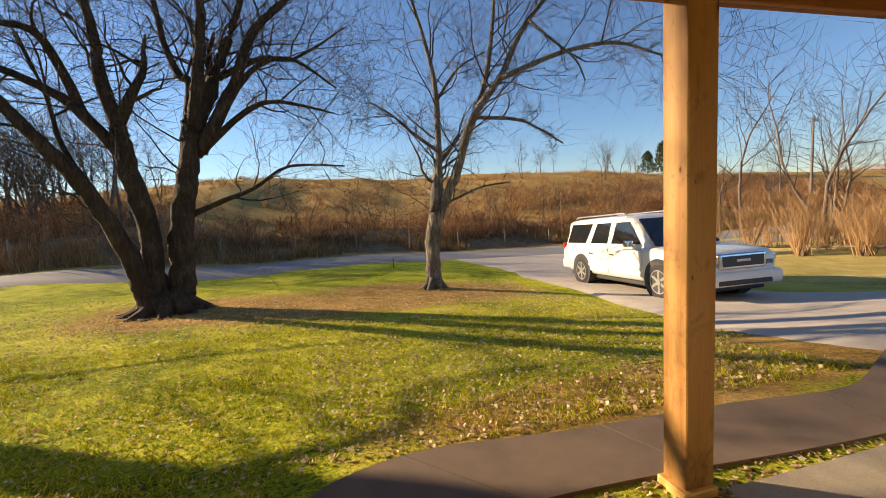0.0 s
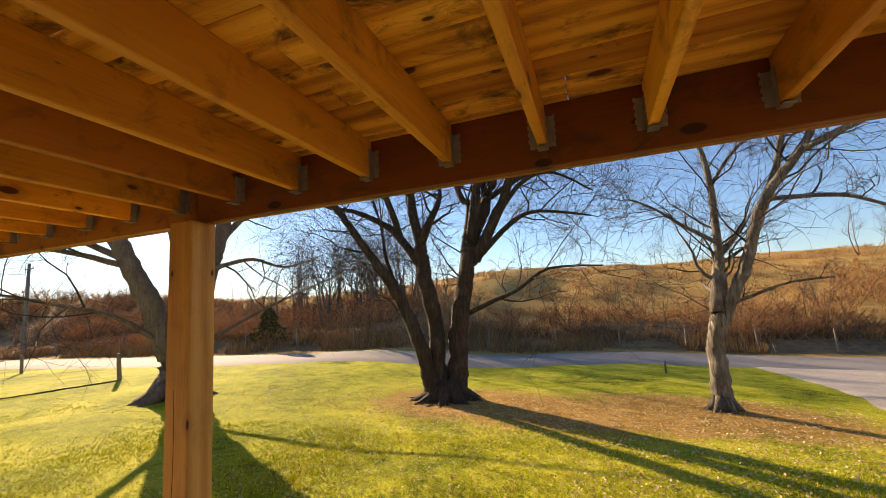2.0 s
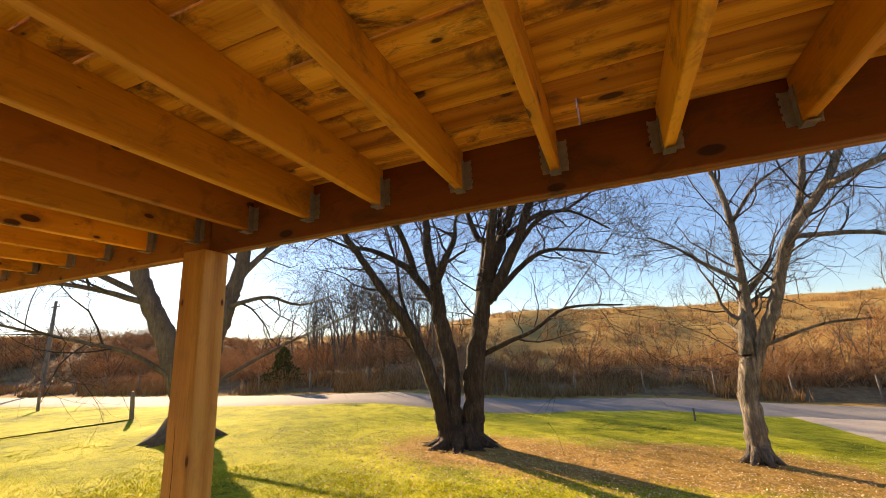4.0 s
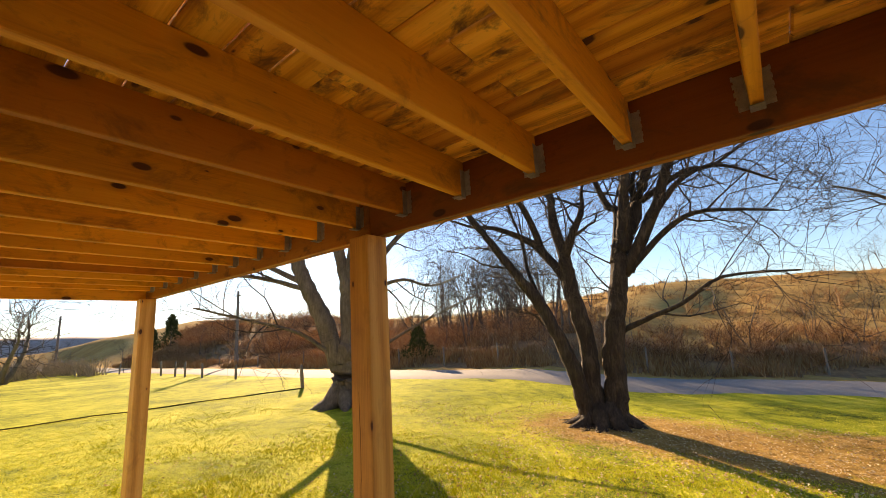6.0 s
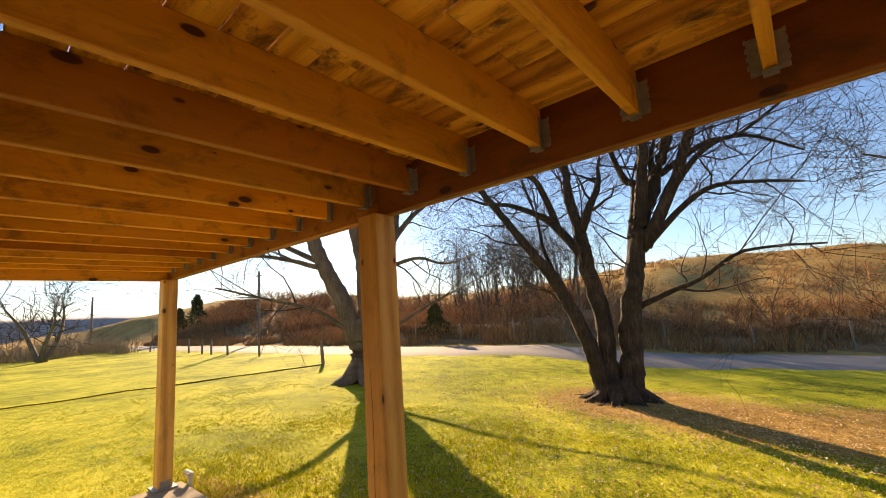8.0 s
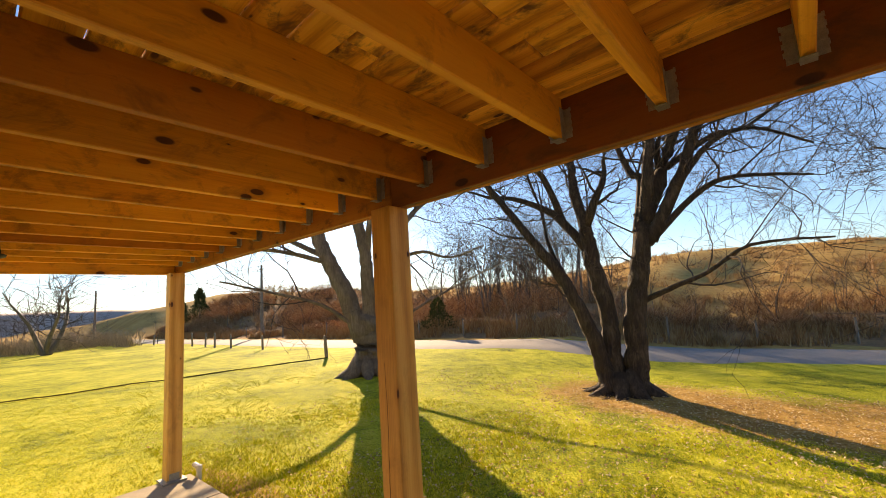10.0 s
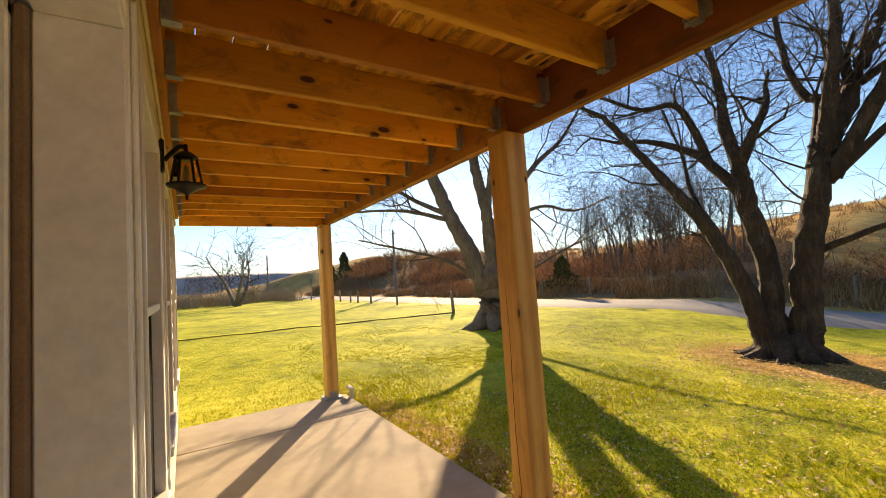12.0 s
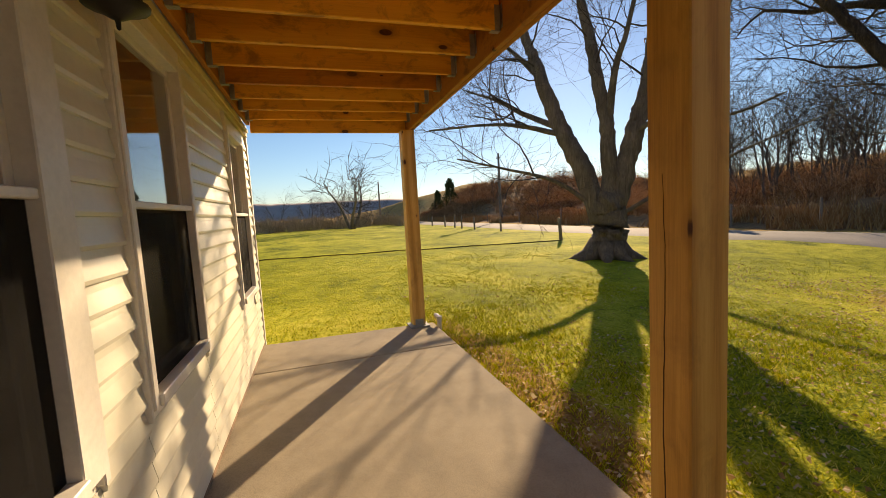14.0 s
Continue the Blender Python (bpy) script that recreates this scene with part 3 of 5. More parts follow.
part("weatherstrip", box((-1.115, -0.104, -0.06), (-1.084, -0.086, 2.0), 0.004), "weather", door, "brown weatherstrip")
part("jamb", box((0.72, -0.26, -0.06), (0.75, 0.034, 2.0), 0.003), "jamb", door)
part("header", box((-1.13, -0.085, 2.0), (0.75, 0.034, 2.03), 0.003), "jamb", door)
part("header", box((-1.13, -0.26, 1.975), (0.75, -0.105, 2.03), 0.003), "jamb", door)
part("casing", box((-1.185, -0.011, -0.06), (-1.131, 0.036, 2.09), 0.006), "jamb", door)
part("casing", box((0.752, -0.011, -0.06), (0.806, 0.036, 2.09), 0.006), "jamb", door)
part("head_casing", box((-1.13, -0.011, 2.031), (0.75, 0.036, 2.09), 0.006), "jamb", door)
part("back_band", box((-1.172, 0.0365, -0.06), (-1.150, 0.046, 2.08), 0.003), "jamb", door)
part("door_leaf", box((-1.125, -1.02, -0.05), (-1.082, -0.262, 1.97), 0.004), "jamb", door, "white door leaf swung open")
part("threshold", box((-1.10, -0.26, -0.06), (0.72, 0.06, -0.02), 0.006), "galv", door)

# ---- deck ----
DECK_X0, DECK_X1 = -6.13, 4.95
JZ0, JZ1 = 2.435, 2.62
BEAM_Y0, BEAM_Y1, BEAM_Z0 = 1.79, 1.866, 2.355
deck = tagged(empty("wooden_deck"), "new golden pine deck overhead on joists and beam", "deck")
R90 = pose(0, 0, 0, 0, 0, 90)
hang = bmesh.new()
for sx in (-1, 1):
    add_box(hang, (sx * 0.0205 - 0.001, -0.036, -0.01), (sx * 0.0205 + 0.001, 0.0, 0.135))
    add_box(hang, (sx * 0.036 - 0.016, -0.0025, 0.0), (sx * 0.036 + 0.016, -0.0005, 0.13))
    for z in (0.02, 0.05, 0.08, 0.11):
        add_box(hang, (sx * 0.038 - 0.005, -0.0045, z - 0.005), (sx * 0.038 + 0.005, -0.0025, z + 0.005))
        add_box(hang, (sx * 0.052 - 0.005, -0.0022, z + 0.006), (sx * 0.052 + 0.003, -0.0007, z + 0.024))
add_box(hang, (-0.021, -0.06, -0.012), (0.021, 0.0, -0.0095))
hanger_me = bpy.data.meshes.new("joist_hanger")
hang.to_mesh(hanger_me)
hang.free()
j0 = WY + 0.064
jlen = BEAM_Y0 - j0 - 0.004
x = -1.80 - 0.406 * 10
while x < DECK_X1 - 0.1:
    jo = board("joist", jlen, 0.038, JZ1 - JZ0, pose(x, (j0 + BEAM_Y0) / 2, (JZ0 + JZ1) / 2) @ R90, "joist", deck)
    part("joist_hanger", hanger_me, "galv", jo, m=R90.inverted() @ pose(0, jlen / 2 + 0.002, -(JZ1 - JZ0) / 2))
    part("joist_hanger", hanger_me, "galv", jo, m=R90.inverted() @ pose(0, -jlen / 2 - 0.002, -(JZ1 - JZ0) / 2, 0, 0, 180))
    x += 0.406
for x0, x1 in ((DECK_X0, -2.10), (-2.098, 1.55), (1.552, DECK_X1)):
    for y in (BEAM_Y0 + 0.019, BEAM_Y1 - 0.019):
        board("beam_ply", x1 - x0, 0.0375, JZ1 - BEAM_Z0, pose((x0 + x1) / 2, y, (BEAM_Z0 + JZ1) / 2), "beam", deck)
board("ledger", DECK_X1 - DECK_X0, 0.038, JZ1 - 2.43, pose((DECK_X0 + DECK_X1) / 2, WY + 0.042, (2.43 + JZ1) / 2), "joist", deck)
for xx in (DECK_X0 + 0.02, DECK_X1 - 0.02):
    board("rim_joist", jlen, 0.038, JZ1 - BEAM_Z0 + 0.01, pose(xx, (j0 + BEAM_Y0) / 2, (BEAM_Z0 - 0.01 + JZ1) / 2) @ R90, "joist", deck)
rng = random.Random(4)
y = WY + 0.10
while y < 2.0:
    cuts = [DECK_X0 - 0.02]
    while cuts[-1] < DECK_X1:
        cuts.append(min(DECK_X1, cuts[-1] + 0.406 * rng.choice((6, 7, 9, 11))))
    for a, b_ in zip(cuts, cuts[1:]):
        if b_ - a > 0.1:
            board("deck_board", b_ - a - 0.003, 0.1370, 0.028, pose((a + b_) / 2, y, JZ1 + 0.0145, 0, 0, rng.uniform(-0.08, 0.08)), "decking", deck, 0.006)
    y += 0.1425


def porch_post(x, z0, sx, label, base=True, mat="post"):
    """A rough-sawn square post with chamfered arrises, on a bracket."""
    h = BEAM_Z0 - z0 - 0.03
    thing = tagged(empty("porch_post", pose(x, 1.78, z0)), label, "post", group="posts under the deck")
    me = board_mesh(h, 0.155, sx, 0.006)
    if me.materials and me.materials[0] != M[mat]:
        me = me.copy()
        me.materials.clear()
    part("timber", me, mat, thing, m=pose(0, 0, 0.03 + h / 2, 0, -90, 0))
    if base:
        bm = box((-sx / 2 - 0.045, -0.12, 0.0), (sx / 2 + 0.045, 0.12, 0.02), 0.003)
        add_box(bm, (-sx / 2 - 0.006, -0.076, 0.012), (sx / 2 + 0.006, 0.076, 0.030), 0.002)
        for a in (-1, 1):
            add_box(bm, (a * (sx / 2 + 0.004) - 0.002, -0.05, 0.03), (a * (sx / 2 + 0.004) + 0.002, 0.05, 0.10))
        part("post_base", bm, "galv", thing, "galvanised post base")
    else:
        bm = box((-sx / 2 - 0.03, -0.10, -0.06), (sx / 2 + 0.012, 0.09, 0.03), 0.008)
        part("base_block", bm, "post", thing, "cut timber base block")
    return thing


porch_post(-6.02, SLAB_Z, 0.155, "golden pine corner post on a galvanised base")
middle_post = porch_post(-2.11, SLAB_Z, 0.165, "golden pine deck post with long drying crack")
porch_post(1.56, -0.06, 0.17, "weathered pine deck post with timber base block", False, "post_old")

# the long drying crack in the middle post
verts, faces = [], []
for k in range(40):
    z = 0.01 + 1.46 * k / 39
    x = -2.125 + 0.012 * noise.noise((z * 2.2, 1.0, 0)) + 0.004 * noise.noise((z * 14, 2.0, 0))
    wd = 0.0022 * (1 - (k / 39) ** 3) + 0.0004
    verts += [(x - wd, 1.7015, z), (x + wd, 1.7015, z), (x + wd, 1.7035, z), (x - wd, 1.7035, z)]
for k in range(39):
    for j in range(4):
        faces.append((4 * k + j, 4 * k + (j + 1) % 4, 4 * k + 4 + (j + 1) % 4, 4 * k + 4 + j))
M["crack"] = plain("dark_split_wood", (0.06, 0.025, 0.008), 0.95)
crack = part("drying_crack", mesh_of("drying_crack", verts, faces), "crack", middle_post, "dark split in the timber")
crack.matrix_basis = middle_post.matrix_basis.inverted()

# downspout outlet pipe beside the corner post
bm = bmesh.new()
add_cyl(bm, 0.028, 0.028, 0.22, pose(-5.90, 2.02, -0.03), 14)
add_cyl(bm, 0.028, 0.028, 0.16, pose(-5.97, 2.02, 0.08, 0, 90, 0), 14)
add_cyl(bm, 0.034, 0.034, 0.05, pose(-5.90, 2.02, 0.075), 14)
tagged(part("drain_pipe", bm, "pvc"), "short grey plastic elbow pipe beside the post", "pipe")


# ---- wall lantern ----
def wall_lantern(x, z):
    t = tagged(empty("wall_lantern", pose(x, WY + 0.02, z)), "black iron wall lantern with seeded glass panes", "lamp")
    bm = box((-0.035, 0.0, 0.10), (0.035, 0.02, 0.26), 0.008)
    part("back_plate", bm, "black", t)
    curve = smooth_line([(0.02, 0.16), (0.05, 0.20), (0.085, 0.235), (0.11, 0.23)], 5)
    v, f = tube_lists([Vector((0, p[0], p[1])) for p in curve], [0.011] * len(curve), 8)
    part("arm", mesh_of("arm", v, f, True), "black", t)
    c = 0.11
    m = pose(0, c, 0)
    part("cap", lathe([(0.0, 0.25), (0.008, 0.248), (0.01, 0.215), (0.03, 0.205), (0.052, 0.185), (0.056, 0.175), (0.0, 0.172)]), "black", t, m=m)
    part("base_cup", lathe([(0.0, -0.035), (0.006, -0.03), (0.008, -0.005), (0.02, 0.0), (0.06, 0.025), (0.088, 0.035), (0.09, 0.042), (0.0, 0.044)]), "black", t, m=m)
    for k in range(6):
        a = math.radians(60 * k + 30)
        p0, p1 = Vector((0.07 * math.cos(a), c + 0.07 * math.sin(a), 0.042)), Vector((0.046 * math.cos(a), c + 0.046 * math.sin(a), 0.176))
        v, f = tube_lists([p0, p1], [0.005, 0.005], 6)
        part("cage_bar", mesh_of("cage_bar", v, f), "black", t)
        a2 = a + math.radians(60)
        q0, q1 = Vector((0.066 * math.cos(a2), c + 0.066 * math.sin(a2), 0.044)), Vector((0.043 * math.cos(a2), c + 0.043 * math.sin(a2), 0.174))
        o0, o1 = Vector((0.066 * math.cos(a), c + 0.066 * math.sin(a), 0.044)), Vector((0.043 * math.cos(a), c + 0.043 * math.sin(a), 0.174))
        n = (q0 - o0).cross(o1 - o0).normalized() * 0.002
        vs = [o0, q0, q1, o1]
        vv = [tuple(p) for p in vs] + [tuple(p + n) for p in vs]
        part("glass_pane", mesh_of("glass_pane", vv, [(0, 1, 2, 3), (7, 6, 5, 4), (0, 4, 5, 1), (1, 5, 6, 2), (2, 6, 7, 3), (3, 7, 4, 0)]), "lanternglass", t, "amber seeded glass")
    part("candle", lathe([(0.0, 0.044), (0.013, 0.044), (0.013, 0.10), (0.009, 0.105), (0.012, 0.125), (0.0, 0.15)]), "candle", t, m=m)
    return t


# ---- tubes and trees ----
def tube_lists(pts, radii, sides, base=0, rough=0.0):
    verts, faces = [], []
    ref = Vector((0.31, 0.17, 0.93))
    for i, p in enumerate(pts):
        d = (pts[min(i + 1, len(pts) - 1)] - pts[max(i - 1, 0)])
        d = d.normalized() if d.length > 1e-9 else Vector((0, 0, 1))
        a = d.cross(ref)
        a = a.normalized() if a.length > 0.05 else d.cross(Vector((1, 0, 0))).normalized()
        b = d.cross(a)
        for k in range(sides):
            t = 2 * math.pi * k / sides
            rr = radii[i]
            if rough:
                rr *= 1 + rough * (noise.noise((2.2 * math.cos(t) + p.x, 2.2 * math.sin(t) + p.y, p.z * 1.6)) + 0.7 * noise.noise((6 * math.cos(t), 6 * math.sin(t), p.z * 4.0)))
            verts.append(tuple(p + rr * (math.cos(t) * a + math.sin(t) * b)))
    for i in range(len(pts) - 1):
        for k in range(sides):
            j = (k + 1) % sides
            faces.append((base + i * sides + k, base + i * sides + j, base + (i + 1) * sides + j, base + (i + 1) * sides + k))
    if sides > 3:
        faces.append(tuple(base + (len(pts) - 1) * sides + k for k in range(sides)))
        faces.append(tuple(base + k for k in range(sides - 1, -1, -1)))
    return verts, faces


class Bare:
    """Gathers the limbs and twigs of one leafless tree."""

    def __init__(self, seed, least=0.004, dens=8):
        self.rng = random.Random(seed)
        self.least, self.dens = least, dens
        self.bv, self.bf, self.tv, self.tf = [], [], [], []

    def tube(self, pts, radii, sides, twig):
        v, f = (self.tv, self.tf) if twig else (self.bv, self.bf)
        a, b = tube_lists(pts, radii, sides, len(v), 0.22 if sides >= 12 else 0.0)
        v.extend(a)
        f.extend(b)

    def shoot(self, start, way, length, r, depth, up=0.25, droop=0.0):
        """A branch that wanders, thins and bears smaller ones."""
        g = self.rng
        n = 6 if depth >= 2 else (5 if depth == 1 else 3)
        pts, d, p = [start.copy()], way.normalized(), start.copy()
        for i in range(n):
            d = (d + Vector((g.gauss(0, 0.25), g.gauss(0, 0.25), g.gauss(0, 0.21) + up * 0.10 - droop * 0.12 * i / n))).normalized()
            p = p + d * (length / n)
            pts.append(p.copy())
        radii = [r * (1 - 0.82 * i / n) for i in range(n + 1)]
        self.tube(pts, radii, 6 if r > 0.03 else (4 if depth >= 1 else 3), r < 0.03)
        self.bear(pts, radii, length, depth, up, droop)

    def bear(self, pts, radii, length, depth, up=0.25, droop=0.0, start=0.15, per=None):
        if depth <= 0:
            return
        g = self.rng
        count = per if per else (6 if depth == 1 else self.dens)
        count = max(2, int(round(count * g.uniform(0.8, 1.2))))
        for c in range(count):
            t = start + (0.99 - start) * (c + g.random()) / count
            i = min(len(pts) - 2, int(t * (len(pts) - 1)))
            k = t * (len(pts) - 1) - i
            q = pts[i].lerp(pts[i + 1], k)
            d = (pts[i + 1] - pts[i]).normalized()
            side = Vector((g.gauss(0, 1), g.gauss(0, 1), g.gauss(0, 0.8)))
            side = (side - d * side.dot(d)).normalized()
            w_ = d * g.uniform(0.35, 0.9) + side * g.uniform(0.6, 1.1) + Vector((0, 0, up * 0.3))
            rr = (radii[i] * (1 - k) + radii[i + 1] * k)
            self.shoot(q, w_, length * g.uniform(0.46, 0.9), max(self.least, rr * g.uniform(0.35, 0.55)), depth - 1, up, droop)

    def limb(self, frame_, pts, r0, r1, depth=3, per=9, off=(0.0, 0.0), droop=0.0, start=0.2, grow=1.0):
        """A main limb through a few (across, height) places, leaning off by depth."""
        o, u, n = frame_
        g = self.rng
        line = [o + u * a + n * (off[0] + (off[1] - off[0]) * i / (len(pts) - 1)) + Vector((0, 0, z)) for i, (a, z) in enumerate(pts)]
        fine = smooth_line(line, 9 if r0 > 0.13 else 4)
        fine = [p + Vector((g.gauss(0, 1), g.gauss(0, 1), g.gauss(0, 1))) * r0 * 0.05 * (0 < i) for i, p in enumerate(fine)]
        m_ = len(fine) - 1
        radii = [(r0 + (r1 - r0) * i / m_) * g.uniform(0.97, 1.03) for i in range(m_ + 1)]
        self.tube(fine, radii, 18 if r0 > 0.13 else (9 if r0 > 0.08 else 7), False)
        length = sum((b - a).length for a, b in zip(fine, fine[1:]))
        self.bear(fine, [min(v, 0.055) for v in radii], max(1.4, min(3.3, length * 0.8)) * grow, depth, 0.3, droop, start, per)
        if r1 > 0.02:
            self.shoot(fine[-1], fine[-1] - fine[-2], 2.2 * grow, r1, depth, 0.35, droop)

    def done(self, name, label, category, bark, group=""):
        t = tagged(empty(name), label, category, group)
        part("trunk", mesh_of("trunk", self.bv, self.bf, True), bark, t)
        part("crown", mesh_of("crown", self.tv, self.tf), "twig", t, "fine bare twigs")
        return t


def flare(tree, base, r, h, lobes=7):
    """The root flare with buttresses at a trunk's foot."""
    g = tree.rng
    for k in range(lobes):
        a = 2 * math.pi * (k + g.uniform(-0.2, 0.2)) / lobes
        d = Vector((math.cos(a), math.sin(a), 0))
        z0 = level(base.x + d.x * r * 1.9, base.y + d.y * r * 1.9)
        tree.tube([Vector((base.x, base.y, base.z + h)) + d * r * 0.45, base + d * r * 0.8 + Vector((0, 0, h * 0.35)), base + d * r * 1.15 + Vector((0, 0, 0.06)), Vector((base.x + d.x * r * 1.9, base.y + d.y * r * 1.9, z0 - 0.05))],
                  [r * 0.42, r * 0.42, r * 0.3, r * 0.10], 7, False)


wall_lantern(-2.63, 2.03)


def at_ground(x, y):
    return Vector((x, y, level(x, y)))


def old_maple():
    t = Bare(11, 0.0048, 6)
    o = at_ground(-3.74, 10.35)
    fr = (o, Vector((0.95, 0.31, 0)), Vector((-0.31, 0.95, 0)))
    flare(t, o + Vector((-0.1, 0, 0)), 0.50, 0.45, 9)
    for k in range(13):
        a, ln = 0.5 * k + t.rng.uniform(-0.2, 0.2), t.rng.uniform(0.5, 1.1)
        line = []
        for i in range(6):
            u = 0.35 + ln * i / 5
            a += t.rng.gauss(0, 0.14)
            px, py = o.x - 0.1 + u * math.cos(a), o.y + u * math.sin(a)
            line.append(Vector((px, py, level(px, py) + 0.045 - 0.016 * i)))
        t.tube(line, [0.055, 0.045, 0.036, 0.028, 0.02, 0.01], 6, False)
    t.limb(fr, [(-0.25, -0.1), (-0.46, 0.45), (-0.63, 1.33), (-1.14, 2.68), (-1.75, 3.67), (-2.35, 4.6), (-3.0, 5.6)], 0.22, 0.06, off=(0, -0.9), start=0.4, per=11)
    t.limb(fr, [(-0.2, -0.1), (-0.28, 0.6), (-0.27, 1.64), (-0.51, 3.42), (-0.57, 4.02)], 0.25, 0.15, off=(0, 0.1), start=0.6, per=4)
    t.limb(fr, [(-0.56, 3.4), (-1.18, 4.32), (-1.72, 4.75), (-2.4, 5.1), (-3.2, 5.3)], 0.13, 0.04, off=(0.1, 0.5), per=10)
    t.limb(fr, [(-1.1, 4.2), (-1.37, 5.17), (-1.65, 5.66), (-2.3, 5.7), (-3.1, 6.2)], 0.10, 0.035, off=(0.3, -0.5), per=8)
    t.limb(fr, [(-0.54, 3.9), (-0.75, 4.92), (-0.78, 5.87), (-0.95, 7.0), (-1.3, 8.4)], 0.15, 0.04, off=(0.1, 0.6), per=11)
    t.limb(fr, [(0.1, -0.1), (0.22, 0.6), (0.34, 1.86), (0.62, 3.24), (0.80, 4.2)], 0.28, 0.18, off=(0, 0.0), start=0.6, per=5)
    t.limb(fr, [(0.6, 3.7), (0.84, 4.97), (0.61, 5.3), (0.37, 6.39), (0.3, 8.0)], 0.13, 0.04, off=(0, 0.9), per=11)
    t.limb(fr, [(0.8, 3.9), (1.43, 5.48), (1.91, 6.65), (2.4, 8.3)], 0.16, 0.045, off=(0, 0.4), per=12)
    t.limb(fr, [(0.85, 3.5), (1.61, 4.85), (2.11, 6.03), (2.93, 6.9), (3.7, 8.0)], 0.15, 0.04, off=(0, -1.1), per=12)
    t.limb(fr, [(0.8, 4.0), (0.99, 5.26), (1.15, 6.52), (1.1, 8.6)], 0.17, 0.045, off=(0, -0.5), per=12)
    t.limb(fr, [(0.55, 2.1), (1.1, 2.35), (1.8, 2.62), (2.62, 3.11), (3.89, 3.1)], 0.075, 0.02, off=(0, -0.8), per=9, start=0.35)
    t.limb(fr, [(0.8, 3.4), (1.82, 4.35), (2.49, 4.52), (3.6, 4.26)], 0.09, 0.02, off=(0, -1.2), per=10, droop=0.5)
    t.limb(fr, [(1.5, 4.6), (2.22, 5.43), (3.0, 5.56), (3.9, 5.0)], 0.08, 0.02, off=(-0.3, -0.6), per=10, droop=0.6)
    t.limb(fr, [(1.4, 5.2), (2.45, 5.84), (3.25, 5.99), (4.8, 7.1)], 0.085, 0.02, off=(0.2, 0.8), per=11)
    t.limb(fr, [(-0.9, 2.2), (-1.5, 3.6), (-1.7, 4.6), (-2.1, 6.0)], 0.07, 0.02, off=(-0.3, 1.2), per=8)
    return t.done("maple_tree", "large bare multi-stemmed maple on the lawn", "tree", "bark_dark", "bare maples on the lawn")


def young_maple():
    t = Bare(22, 0.0050, 6)
    o = at_ground(2.31, 10.95)
    fr = (o, Vector((0.97, -0.24, 0)), Vector((0.24, 0.97, 0)))
    flare(t, o, 0.24, 0.3, 6)
    t.limb(fr, [(0.0, -0.1), (0.0, 0.3), (0.03, 1.38), (0.16, 2.1)], 0.20, 0.17, start=0.9, per=2)
    t.limb(fr, [(0.12, 1.5), (0.29, 2.6), (0.31, 3.49), (0.34, 5.17), (0.15, 6.36), (-0.25, 8.0)], 0.125, 0.035, off=(0, 0.5), per=12)
    t.limb(fr, [(0.16, 1.8), (0.77, 3.08), (1.24, 4.38), (1.98, 5.35), (2.61, 6.49), (3.6, 7.6)], 0.135, 0.04, off=(0, -0.4), per=12)
    t.limb(fr, [(1.2, 4.2), (1.64, 5.37), (1.92, 6.89), (2.1, 8.6)], 0.09, 0.03, off=(-0.2, 0.6), per=10)
    t.limb(fr, [(2.0, 5.3), (3.44, 5.77), (4.7, 5.88), (5.67, 5.5), (6.6, 5.17)], 0.075, 0.015, off=(-0.3, -1.0), per=12, droop=0.4, grow=0.8)
    t.limb(fr, [(1.3, 4.4), (2.3, 4.26), (2.78, 4.0), (3.35, 3.56)], 0.055, 0.02, off=(-0.2, -0.8), per=6, grow=0.6)
    t.limb(fr, [(0.40, 2.25), (0.8, 2.42), (1.43, 2.65), (2.07, 2.7)], 0.045, 0.015, off=(0, -0.5), depth=2, per=4, grow=0.5)
    t.limb(fr, [(2.7, 6.6), (3.17, 6.1), (3.72, 5.52), (3.89, 4.96)], 0.045, 0.015, off=(-0.4, -0.9), depth=2, per=7, grow=0.6)
    t.limb(fr, [(0.35, 3.6), (-0.32, 4.1), (-0.76, 4.5), (-1.3, 4.81)], 0.055, 0.015, off=(0, -0.7), per=8, grow=0.7)
    t.limb(fr, [(0.36, 5.0), (0.96, 5.86), (1.75, 6.36)], 0.05, 0.015, off=(0.3, 0.9), per=7, grow=0.7)
    return t.done("maple_tree", "grey-barked bare maple with forked trunk", "tree", "bark_grey", "bare maples on the lawn")


